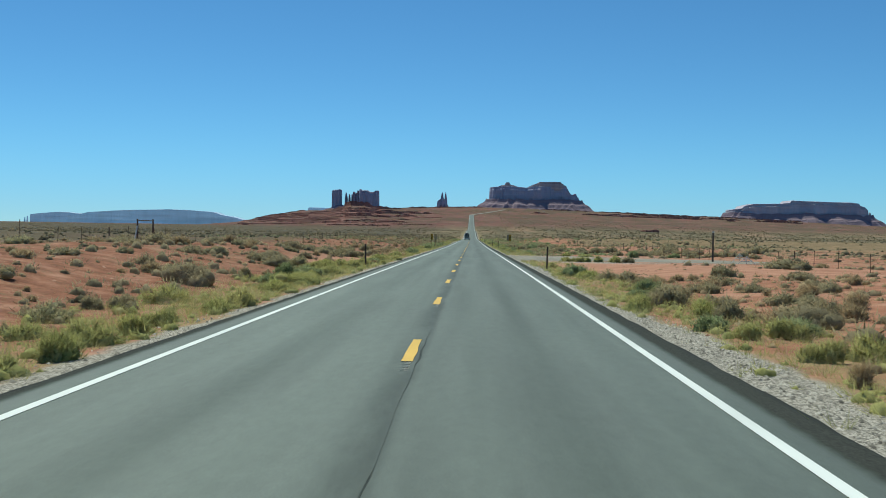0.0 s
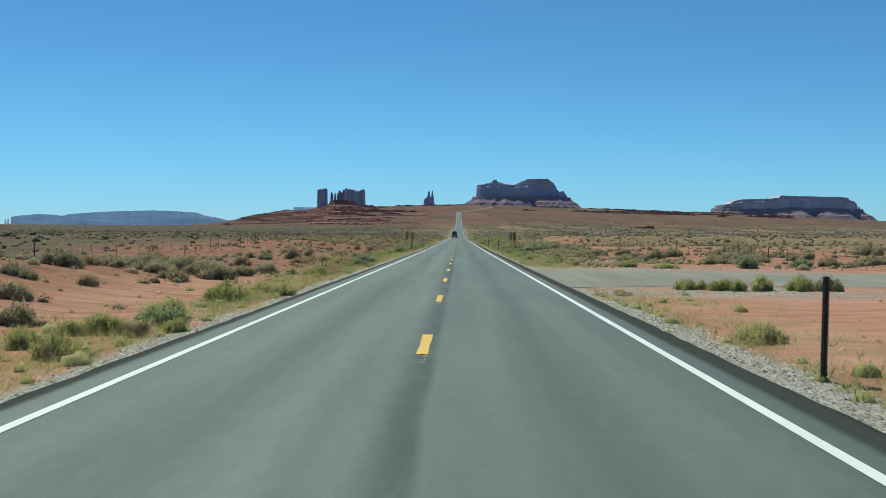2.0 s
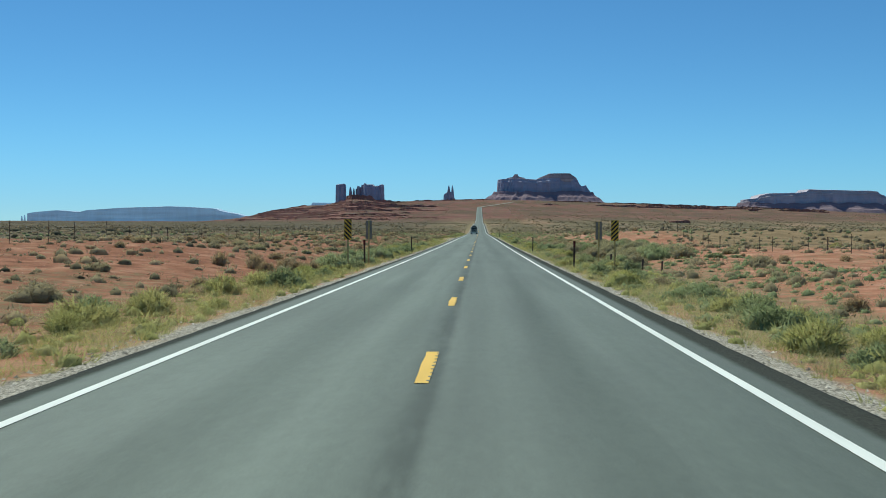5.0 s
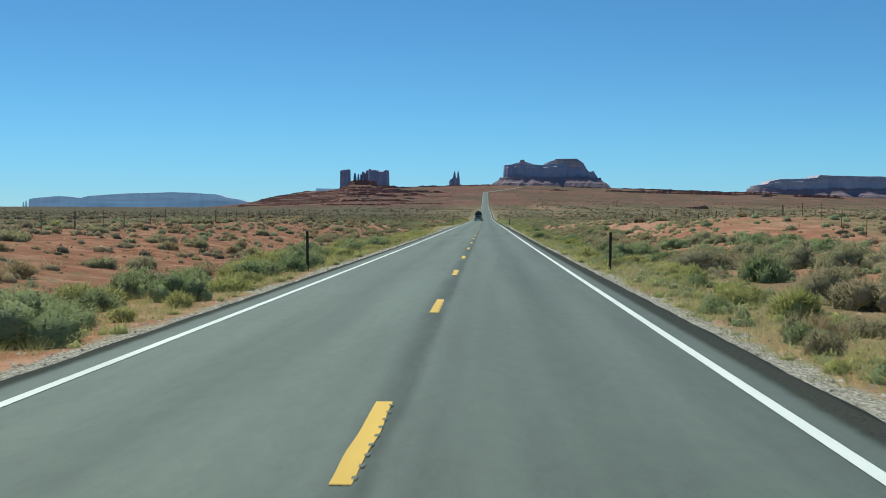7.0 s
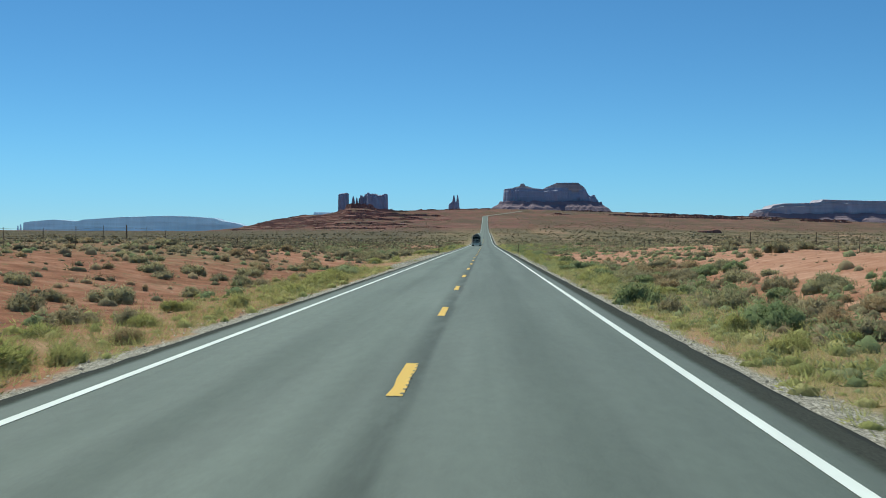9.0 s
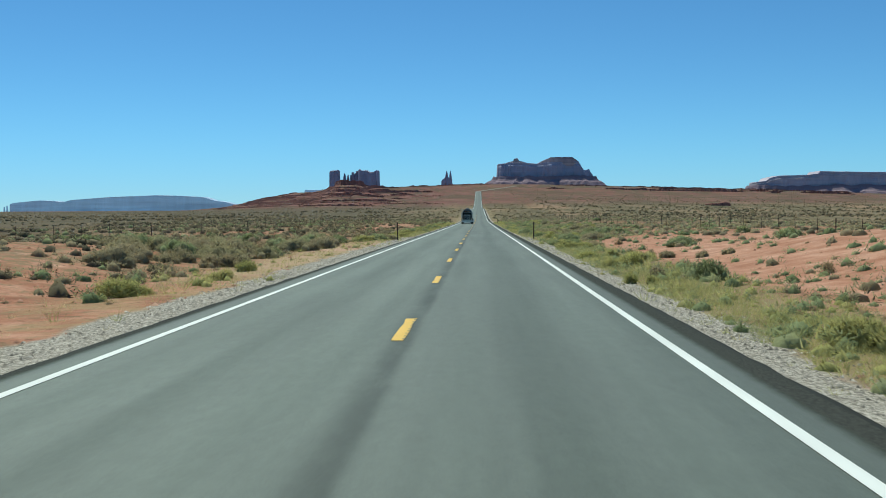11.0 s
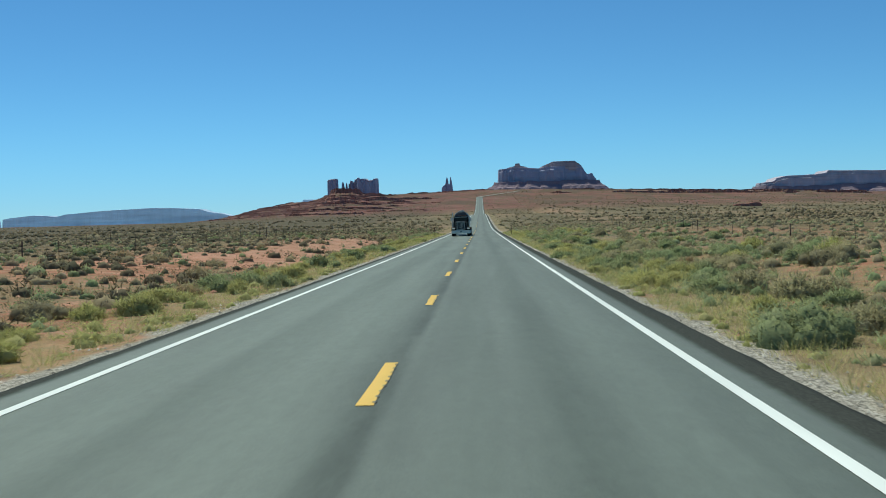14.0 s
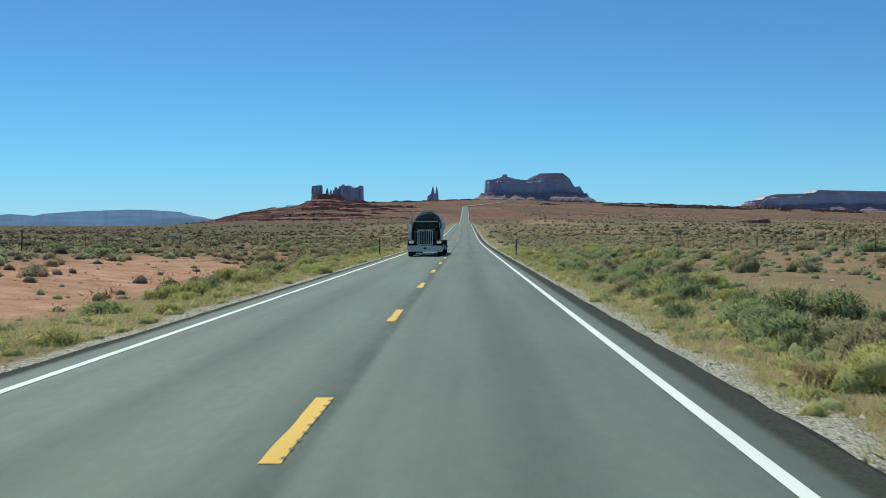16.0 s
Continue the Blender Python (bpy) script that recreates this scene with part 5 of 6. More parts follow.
# a thicket beyond the turn-out and dry brush on the other side
for _ in range(60):
    x, y, k = (float(prng.uniform(9, 32)), float(prng.uniform(113, 152)), "s") if prng.random() < 0.55 else (-float(prng.uniform(6, 17)), float(prng.uniform(98, 150)), "d" if prng.random() < 0.6 else "s")
    h = float(prng.uniform(0.45, 1.05))
    r = h * float(prng.uniform(0.8, 1.3))
    if not taken(x, y, r * 0.7):
        plant(k, x, y, r, h, prng)

# brown brush between the verge and the fence before the turn-out
for _ in range(70):
    x, y = 6.8 + 15.0 * float(prng.random()) ** 1.2, float(prng.uniform(16, 53))
    h = float(prng.uniform(0.25, 0.62))
    if not taken(x, y, h * 0.6):
        plant("d" if prng.random() < 0.62 else "s", x, y, h * float(prng.uniform(0.85, 1.3)), h, prng)

# tall grey sage in a thicket below the red mound
for _ in range(75):
    x, y = float(prng.uniform(8.2, 17.5)), float(prng.uniform(188, 244))
    h = float(prng.uniform(0.5, 1.15)) * (1.0 if x < 13 else 0.8)
    if not taken(x, y, h * 0.55):
        plant("b" if prng.random() < 0.72 else "g", x, y, h * float(prng.uniform(0.9, 1.3)), h, prng)

# dark sage and dead brush dotted over the left bank
for _ in range(110):
    x, y = -(7.5 + 17 * float(prng.random())), float(prng.uniform(182, 310) if prng.random() < 0.7 else prng.uniform(2, 62))
    h = float(prng.uniform(0.25, 0.68))
    if not taken(x, y, h * 0.7):
        plant("b" if prng.random() < 0.6 else "d", x, y, h * float(prng.uniform(0.9, 1.3)), h, prng)

# larger sage on the bank beside the wheel tracks, yellow-green brush at its foot
for _ in range(30):
    x, y = -float(prng.uniform(9.5, 22)), float(prng.uniform(58, 104))
    h = float(prng.uniform(0.45, 0.9))
    if not taken(x, y, h * 0.65):
        plant("s" if prng.random() < 0.6 else "d", x, y, h * float(prng.uniform(0.95, 1.35)), h, prng)
for _ in range(16):
    x, y = -float(prng.uniform(5.3, 7.6)), float(prng.uniform(54, 68))
    h = float(prng.uniform(0.32, 0.6))
    if not taken(x, y, h * 0.5):
        plant("r", x, y, h * float(prng.uniform(0.9, 1.2)), h, prng)

# the grey-green sage behind the pull-off
for _ in range(46):
    x, y = -(7.9 + 6.5 * float(prng.random()) ** 1.1), float(prng.uniform(329, 366))
    h = float(prng.uniform(0.45, 0.95))
    if not taken(x, y, h * 0.65):
        plant(str(prng.choice(["b", "b", "s", "g"])), x, y, h * float(prng.uniform(0.9, 1.3)), h, prng)

# brush in front of the red bank
for _ in range(40):
    x, y = float(prng.uniform(7.6, 12.5)), float(prng.uniform(246, 304))
    h = float(prng.uniform(0.35, 0.75))
    if not taken(x, y, h * 0.65):
        plant(str(prng.choice(["b", "g", "d"])), x, y, h * float(prng.uniform(0.9, 1.3)), h, prng)

# the green hedge of weeds on the verge
for _ in range(34):
    x, y = -float(prng.uniform(5.4, 7.4)), float(prng.uniform(194, 246))
    h = float(prng.uniform(0.4, 0.85))
    if not taken(x, y, h * 0.5):
        plant("g" if prng.random() < 0.65 else "r", x, y, h * 0.95, h, prng)

# the thick soft verge of green brush further on
for _ in range(230):
    x, y = 5.9 + 8.5 * float(prng.random()) ** 1.15, float(prng.uniform(376, 560))
    h = float(prng.uniform(0.34, 0.78))
    if 10.5 < x and 466 < y < 492:
        continue
    if not taken(x, y, h * 0.62):
        plant(str(prng.choice(["g", "g", "b", "r"])), x, y, h * float(prng.uniform(0.95, 1.35)), h, prng)

# hide the patterns themselves: they stand as plants of their own further out
spots = iter([(-30, 60), (31, 75), (-34, 120), (36, 130), (-28, 150), (29, 170), (-33, 200), (34, 230), (-31, 260), (33, 290), (-35, 330), (30, 350), (-29, 380), (35, 400), (-36, 430), (34, 460), (-33, 30), (36, 50), (-37, 480), (38, 500), (-39, 90), (37, 200), (-40, 240), (39, 320), (-38, 410)])
for key in "srgdb":
    for p in KINDS[key]:
        x, y = next(spots)
        p.location = (x, y, float(ground_z(x, y)) - 0.02)
        p.scale = (0.6, 0.6, 0.55)


def tufts(name, xs, ys, sizes, blades, width, mat, label, category, rng, lean=0.9):
    """Many tufts of grass blades in one mesh."""
    n = len(xs)
    zs = ground_z(xs, ys)
    a = rng.random((n, blades)) * 2 * math.pi
    t = lean * np.sqrt(rng.random((n, blades)))
    way = np.stack([np.cos(a) * np.sin(t), np.sin(a) * np.sin(t), np.cos(t)], -1)
    ln = sizes[:, None] * (0.55 + 0.6 * rng.random((n, blades)))
    root = np.stack([xs, ys, zs - 0.02], -1)[:, None, :] + np.stack([np.cos(a), np.sin(a), np.zeros_like(a)], -1) * (sizes[:, None] * 0.45 * rng.random((n, blades)))[..., None]
    b = rng.random((n, blades)) * math.pi
    side = np.stack([np.cos(b), np.sin(b), 0.3 * np.sin(a)], -1) * (sizes[:, None] * width)[..., None]
    tri = np.stack([root - side, root + side, root + way * ln[..., None]], 2).reshape(-1, 3, 3)
    return tagged(new(name, tri_mesh(name, tri, mat, 3)), label, category, kind="stuff")


def low_plants(name, xs, ys, sizes, mat, label, category, rng, seg, rings, fuzz, leaf, thin):
    """Many low plants in one mesh for each strip of the plain, leafier near the road."""
    ax = np.abs(xs)
    for lo, hi, many, long, broad, core in ((0, 13, 1.2, 0.82, 0.64, 0.60), (13, 42, 0.5, 0.75, 1.0, 0.68), (42, 1e9, 0.2, 0.6, 1.2, 0.80)):
        pick = (ax >= lo) & (ax < hi)
        x, y, s = xs[pick], ys[pick], sizes[pick]
        n = len(x)
        if not n:
            continue
        c = np.stack([x, y, ground_z(x, y)], -1)
        me = clumps(name, c, s * (0.75 + 0.5 * rng.random(n)), s * (0.6 + 0.5 * rng.random(n)), rng.random(n) * 6.28, mat, rng, seg, rings, max(int(fuzz * many), 3), leaf * long, thin * broad, 0.8, 0.03, core)
        tagged(new(name, me), label, category, kind="stuff")


def scatter(rng, n, x0, x1, y0, y1, power=1.0):
    x = x0 + (x1 - x0) * rng.random(n) ** power
    x *= np.where(rng.random(n) < 0.5, -1, 1)
    y = rng.uniform(y0, y1, n)
    return x, y


def clear(rng, x, y, open_share=0.93):
    keep = rng.random(len(x)) > bare(x, y) * open_share
    keep &= (np.abs(x) > gravel_edge(x, y) + 0.05) | (rng.random(len(x)) < 0.06)
    keep &= ~((x > 3) & (x < 34) & (y > 82) & (y < 110))
    return x[keep], y[keep]


def drifts(rng, x, y, near=0.0):
    """Plants gather in drifts that lie across the view."""
    g = 0.6 * grain(x, y, 34, 91) + 0.4 * grain(x, y, 11, 92)
    keep = rng.random(len(x)) < 0.12 + 0.88 * ease(0.40, 0.60, g)
    return x[keep], y[keep]


srng = np.random.default_rng(5)
# verge grass
x = 5.0 + 7.5 * srng.random(5200) ** 1.3
y = srng.uniform(372, 560, 5200)
tufts("pale_grass", x, y, srng.uniform(0.12, 0.38, len(x)), 16, 0.014, M_STRAW, "pale straw grass under the green brush", "grass", srng, 1.0)
x, y = clear(srng, *scatter(srng, 16000, 4.55, 8.8, -6, 560, 1.4), 0.8)
tufts("straw_grass", x, y, srng.uniform(0.10, 0.34, len(x)), 15, 0.016, M_STRAW, "straw-coloured grass tufts along the verge", "grass", srng, 1.0)
x, y = clear(srng, *scatter(srng, 13000, 4.4, 8.0, -6, 560, 1.5), 0.8)
tufts("green_grass", x, y, srng.uniform(0.14, 0.40, len(x)), 15, 0.016, M_RABBIT, "yellow-green grass tufts along the verge", "grass", srng, 1.0)
x = -(4.75 + 1.7 * srng.random(3000) ** 1.1)
y = srng.uniform(-6, 300, 3000)
tufts("yellow_grass", x, y, srng.uniform(0.16, 0.42, len(x)), 18, 0.013, M_RABBIT, "yellow-green bunch grass in a strip along the gravel", "grass", srng, 0.95)
x = 4.9 + 1.9 * srng.random(2400) ** 1.1
y = srng.uniform(112, 300, 2400)
tufts("yellow_grass", x, y, srng.uniform(0.14, 0.38, len(x)), 18, 0.013, M_STRAW, "straw and yellow-green bunch grass along the gravel", "grass", srng, 0.95)
x = 5.05 + 1.6 * srng.random(1500) ** 1.1
y = srng.uniform(298, 350, 1500)
tufts("yellow_grass", x, y, srng.uniform(0.12, 0.34, len(x)), 18, 0.013, M_RABBIT, "straw and yellow-green bunch grass along the gravel", "grass", srng, 0.95)
x, y = clear(srng, *scatter(srng, 4800, 4.6, 8.6, -6, 560, 1.4), 0.9)
low_plants("green_weeds", x, y, srng.uniform(0.10, 0.34, len(x)), M_RABBIT, "yellow-green weeds along the verge", "weeds", srng, 5, 2, 38, 0.46, 0.044)
# the greener stretch beyond the turn-out
x = 5.0 + 12.0 * srng.random(4800) ** 1.2
y = srng.uniform(118, 560, 4800)
x, y = clear(srng, x, y, 0.95)
low_plants("low_herbs", x, y, srng.uniform(0.12, 0.36, len(x)), M_GREEN, "low green herbs beside the road", "weeds", srng, 5, 2, 34, 0.42, 0.052)
# low plants over the sand
x, y = clear(srng, *scatter(srng, 7500, 6.5, 50, -6, 560, 1.35), 0.45)
low_plants("dry_weeds", x, y, srng.uniform(0.06, 0.22, len(x)), M_DRY, "small dry brown weeds on red sand", "weeds", srng, 4, 1, 18, 0.5, 0.05)
x, y = clear(srng, *scatter(srng, 5600, 8, 70, -6, 600, 1.3))
low_plants("low_sage", x, y, srng.uniform(0.22, 0.55, len(x)), M_SAGE, "grey-green scrub over the plain", "scrub", srng, 5, 2, 45, 0.34, 0.048)
x, y = clear(srng, *scatter(srng, 3600, 7, 60, 230, 640, 1.15), 0.93)
low_plants("low_green", x, y, srng.uniform(0.20, 0.50, len(x)), M_GREEN, "low green scrub over the plain", "scrub", srng, 5, 2, 45, 0.34, 0.048)
x = -srng.uniform(8, 70, 3000)
y = srng.uniform(300, 660, 3000)
x, y = clear(srng, x, y, 0.95)
low_plants("dense_sage", x, y, srng.uniform(0.25, 0.62, len(x)), M_DARKSAGE, "dense grey-brown sage scrub over the plain", "scrub", srng, 5, 2, 45, 0.34, 0.048)
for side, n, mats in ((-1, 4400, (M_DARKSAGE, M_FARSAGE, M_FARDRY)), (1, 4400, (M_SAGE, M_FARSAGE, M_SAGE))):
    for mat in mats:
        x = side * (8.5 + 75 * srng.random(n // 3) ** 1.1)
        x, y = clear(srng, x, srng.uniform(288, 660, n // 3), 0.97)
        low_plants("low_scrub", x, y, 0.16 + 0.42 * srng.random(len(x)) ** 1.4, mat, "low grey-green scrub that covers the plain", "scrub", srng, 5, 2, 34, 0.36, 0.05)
x = srng.uniform(6.0, 24, 900)
y = srng.uniform(12, 54, 900)
low_plants("brown_brush", x, y, srng.uniform(0.10, 0.30, len(x)), M_DRY, "low brown brush and dead weeds on red sand", "weeds", srng, 5, 2, 26, 0.5, 0.045)
for mat, n in ((M_DRY, 420), (M_FARSAGE, 420), (M_DARKSAGE, 260)):
    x = -(7.2 + 22 * srng.random(n) ** 0.9)
    y = srng.uniform(150, 312, n)
    low_plants("bank_scrub", x, y, 0.12 + 0.36 * srng.random(n) ** 1.6, mat, "small brown and grey scrub on the red bank", "scrub", srng, 5, 2, 40, 0.4, 0.045)
    x = -(6.8 + 18 * srng.random(n // 2))
    y = srng.uniform(0, 140, n // 2)
    low_plants("bank_scrub", x, y, 0.10 + 0.30 * srng.random(n // 2) ** 1.6, mat, "small brown and grey scrub on the red bank", "scrub", srng, 5, 2, 40, 0.4, 0.045)
for mat in (M_SAGE, M_FARSAGE, M_FARDRY):
    x, y = srng.uniform(21, 75, 420), srng.uniform(228, 345, 420)
    low_plants("low_scrub", x, y, 0.18 + 0.45 * srng.random(len(x)) ** 1.4, mat, "low grey-green scrub that covers the plain", "scrub", srng, 5, 2, 34, 0.36, 0.05)
    x, y = srng.uniform(6.8, 12.0, 120), srng.uniform(240, 304, 120)
    low_plants("low_scrub", x, y, 0.15 + 0.35 * srng.random(len(x)) ** 1.4, mat, "low grey-green scrub that covers the plain", "scrub", srng, 5, 2, 34, 0.36, 0.05)
# dead stalks and litter on the sand
x, y = scatter(srng, 5000, 5.5, 26, -6, 520, 1.2)
tufts("dry_litter", x, y, srng.uniform(0.06, 0.20, len(x)), 7, 0.03, M_DRY, "dead brown stalks lying on the sand", "litter", srng, 1.45)
# the flats that the road runs on to
x, y = drifts(srng, *scatter(srng, 4200, 6.2, 90, 535, 800, 1.2))
for name, mat, pick in (("flats_sage", M_FARSAGE, slice(0, None, 2)), ("flats_green", M_SAGE, slice(1, None, 2))):
    low_plants(name, x[pick], y[pick], 0.2 + 0.6 * srng.random(len(x[pick])) ** 1.5, mat, "low scrub over the flats ahead", "scrub", srng, 5, 2, 14, 0.34, 0.06)
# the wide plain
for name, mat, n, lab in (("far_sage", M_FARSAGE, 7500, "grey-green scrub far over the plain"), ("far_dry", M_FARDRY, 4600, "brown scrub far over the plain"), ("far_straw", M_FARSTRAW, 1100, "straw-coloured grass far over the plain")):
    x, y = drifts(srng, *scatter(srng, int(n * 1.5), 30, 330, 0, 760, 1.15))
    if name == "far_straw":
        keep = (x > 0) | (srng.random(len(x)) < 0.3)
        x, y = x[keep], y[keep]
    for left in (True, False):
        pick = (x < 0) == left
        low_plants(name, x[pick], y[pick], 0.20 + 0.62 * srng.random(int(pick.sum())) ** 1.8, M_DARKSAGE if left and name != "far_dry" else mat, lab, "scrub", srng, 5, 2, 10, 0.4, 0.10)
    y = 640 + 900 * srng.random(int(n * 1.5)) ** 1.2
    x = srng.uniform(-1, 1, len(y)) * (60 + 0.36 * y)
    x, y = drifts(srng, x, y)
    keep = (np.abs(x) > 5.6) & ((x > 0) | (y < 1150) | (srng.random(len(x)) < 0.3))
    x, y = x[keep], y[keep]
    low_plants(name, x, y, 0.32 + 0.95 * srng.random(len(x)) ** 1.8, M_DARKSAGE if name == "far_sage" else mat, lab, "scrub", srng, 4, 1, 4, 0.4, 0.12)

# brush dotted over the hills ahead
y = 1150 + 1900 * srng.random(10500) ** 0.95
x = srng.uniform(-1, 1, 10500) * (40 + 0.40 * y)
keep = np.abs(x - np.interp(y, HILL[:, 1], HILL[:, 0])) > 7
x, y = x[keep], y[keep]
leafy_ones = srng.random(len(x)) < 0.6
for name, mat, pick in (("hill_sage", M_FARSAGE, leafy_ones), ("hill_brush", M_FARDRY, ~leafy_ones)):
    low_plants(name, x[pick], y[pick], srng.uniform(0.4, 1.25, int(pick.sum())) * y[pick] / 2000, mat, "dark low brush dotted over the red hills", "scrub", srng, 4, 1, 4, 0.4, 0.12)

# pebbles of the verge and clods in the sand
def stones(name, x, y, s, flat, mat, label, category, rng):
    n = len(x)
    z = ground_z(x, y)
    octa = np.array([(1, 0, 0), (0, 1, 0), (-1, 0, 0), (0, -1, 0), (0, 0, 0.8), (0, 0, -0.6)])
    fac = np.array([(0, 1, 4), (1, 2, 4), (2, 3, 4), (3, 0, 4)])
    turn = rng.random(n) * 6.28
    lump = octa[None] * (0.65 + 0.7 * rng.random((n, 6, 1)))
    dx = lump[:, :, 0] * np.cos(turn)[:, None] - lump[:, :, 1] * np.sin(turn)[:, None] * 0.7
    dy = lump[:, :, 0] * np.sin(turn)[:, None] + lump[:, :, 1] * np.cos(turn)[:, None] * 0.7
    pts = np.stack([x[:, None] + dx * s[:, None], y[:, None] + dy * s[:, None], z[:, None] + lump[:, :, 2] * s[:, None] * flat + 0.004], -1)
    me = bpy.data.meshes.new(name)
    idx = (np.arange(n)[:, None, None] * 6 + fac[None]).reshape(-1, 3)
    me.vertices.add(n * 6)
    me.vertices.foreach_set("co", pts.reshape(-1).astype(np.float32))
    me.loops.add(idx.size)
    me.loops.foreach_set("vertex_index", idx.reshape(-1).astype(np.int32))
    me.polygons.add(len(idx))
    me.polygons.foreach_set("loop_start", np.arange(0, idx.size, 3, dtype=np.int32))
    me.materials.append(mat)
    me.update(calc_edges=True)
    tagged(new(name, me), label, category, kind="stuff")


def stone_material(name, lo, mid, hi):
    m, ns, ls, b = material(name, 0.9)
    ls.new(ramp(ns, ls, ns.new("ShaderNodeNewGeometry").outputs["Random Per Island"], [(0.0, lo), (0.5, mid), (1.0, hi)]), b.inputs["Base Color"])
    bump(ns, ls, b, noise_of(ns, ls, place_of(ns), 60.0, 3.0), 0.4, 0.01)
    return m


def off_pad(x, y):
    keep = ~((x > 3) & (x < 36) & (y > 81) & (y < 111))
    return x[keep], y[keep]


x, y = off_pad(*scatter(srng, 15000, 4.1, 5.15, -4, 520, 1.5))
wx, wy = scatter(srng, 4600, 4.5, 5.6, 300, 384, 1.3)
sx, sy = 4.5 + 0.8 * srng.random(2400) ** 1.2, np.where(srng.random(2400) < 0.6, srng.uniform(-4, 26, 2400), srng.uniform(52, 78, 2400))
x, y = np.concatenate([x, wx, sx]), np.concatenate([y, wy, sy])
e = srng.uniform(4.6, 20, 2600)
x = np.concatenate([x, e])
y = np.concatenate([y, np.where(srng.random(2600) < 0.65, srng.normal(110.5, 1.6, 2600), srng.normal(83.0, 1.2, 2600)) + 0.05 * e])
stones("gravel", x, y, srng.uniform(0.012, 0.042, len(x)), 1.0, stone_material("verge_stones", (0.11, 0.10, 0.084), (0.31, 0.285, 0.24), (0.64, 0.59, 0.51)), "grey and tan pebbles along the asphalt edge", "gravel", srng)
x, y = off_pad(*scatter(srng, 9000, 5.2, 24, -4, 520, 1.3))
stones("sand_clods", x, y, 0.02 + 0.10 * srng.random(len(x)) ** 2.5, 0.7, stone_material("red_clods", (0.17, 0.080, 0.048), (0.33, 0.165, 0.105), (0.52, 0.32, 0.22)), "red clods and stones lying in the sand", "clods", srng)


# ---- roadside furniture ----
M_SIGN_Y = plain("faded_yellow_sheeting", (0.62, 0.42, 0.05), 0.45, 0.0, 0.12, 5.0)
M_SIGN_K = plain("black_sheeting", (0.012, 0.012, 0.012), 0.45, 0.0, 0.2, 5.0)
M_SIGN_BACK = plain("aluminium_back", (0.27, 0.25, 0.21), 0.7, 0.1, 0.2, 5.0)
M_POSTWOOD = plain("yellowed_sign_post", (0.52, 0.41, 0.17), 0.8, 0.0, 0.25, 9.0)
M_BROWN = plain("dark_brown_post", (0.085, 0.066, 0.054), 0.7, 0.0, 0.3, 9.0)
M_HOLE = plain("punched_hole", (0.30, 0.25, 0.20), 0.8, 0.0, 0.2, 9.0)
M_RED = plain("dark_red_cap", (0.10, 0.018, 0.015), 0.6, 0.0, 0.2, 9.0)
M_FENCE = plain("weathered_fence_post", (0.115, 0.085, 0.065), 0.9, 0.0, 0.35, 9.0)
M_WIRE = plain("rusty_wire", (0.13, 0.10, 0.085), 0.7, 0.4, 0.2, 9.0)
M_WHITEWOOD = plain("flaking_white_pipe", (0.70, 0.66, 0.58), 0.85, 0.0, 0.25, 9.0)


def object_marker(x, y, lean, facing, label):
    """A yellow and black striped hazard panel on a post."""
    z = float(ground_z(x, y))
    top = float(road_z(y)) + 2.15
    e = tagged(new("object_marker"), label, "road sign", "hazard markers at the culvert")
    e.location = (x, y, z)
    if not facing:
        e.rotation_euler[2] = math.pi
    h = top - z
    part("post", block(bmesh.new(), -0.04, 0.012, -0.25, 0.04, 0.062, h - 0.02, 0.006), M_POSTWOOD, e, "yellowed square sign post")
    panel = part("panel", block(bmesh.new(), -0.172, -0.004, h - 0.95, 0.172, 0.008, h, 0.003), M_SIGN_Y, e, "yellow and black diagonally striped panel")
    part("back_plate", block(bmesh.new(), -0.167, 0.0085, h - 0.945, 0.167, 0.0115, h - 0.005), M_SIGN_BACK, e, "bare metal back")
    w, lo, hi = 0.167, h - 0.945, h - 0.005
    for k in range(-2, 7):
        c0 = h - 0.95 + k * 0.20
        low = lambda a: c0 + lean * a
        line = []
        # the band between two slanting lines, cut off at the panel's ends
        for t in range(21):
            a = -w + 2 * w * t / 20
            if lo < low(a) + 0.10 and low(a) < hi:
                line.append((a, max(low(a), lo), min(low(a) + 0.10, hi)))
        if len(line) < 3:
            continue
        bm = bmesh.new()
        f = bm.faces.new([bm.verts.new((a, -0.0065, b)) for a, b, _ in line] + [bm.verts.new((a, -0.0065, c)) for a, _, c in line[::-1]])
        bmesh.ops.solidify(bm, geom=[f], thickness=0.002)
        bmesh.ops.remove_doubles(bm, verts=bm.verts[:], dist=0.0005)
        part("stripe", bm, M_SIGN_K, panel)
    return e


front = "yellow and black striped hazard marker on a post"
back = "grey metal back of a hazard marker on a post"
object_marker(6.94, 177.2, 1.0, True, front)
object_marker(-5.54, 176.6, -1.0, True, front)
object_marker(6.82, 183.1, 1.0, False, back)
object_marker(-5.15, 182.5, -1.0, False, back)


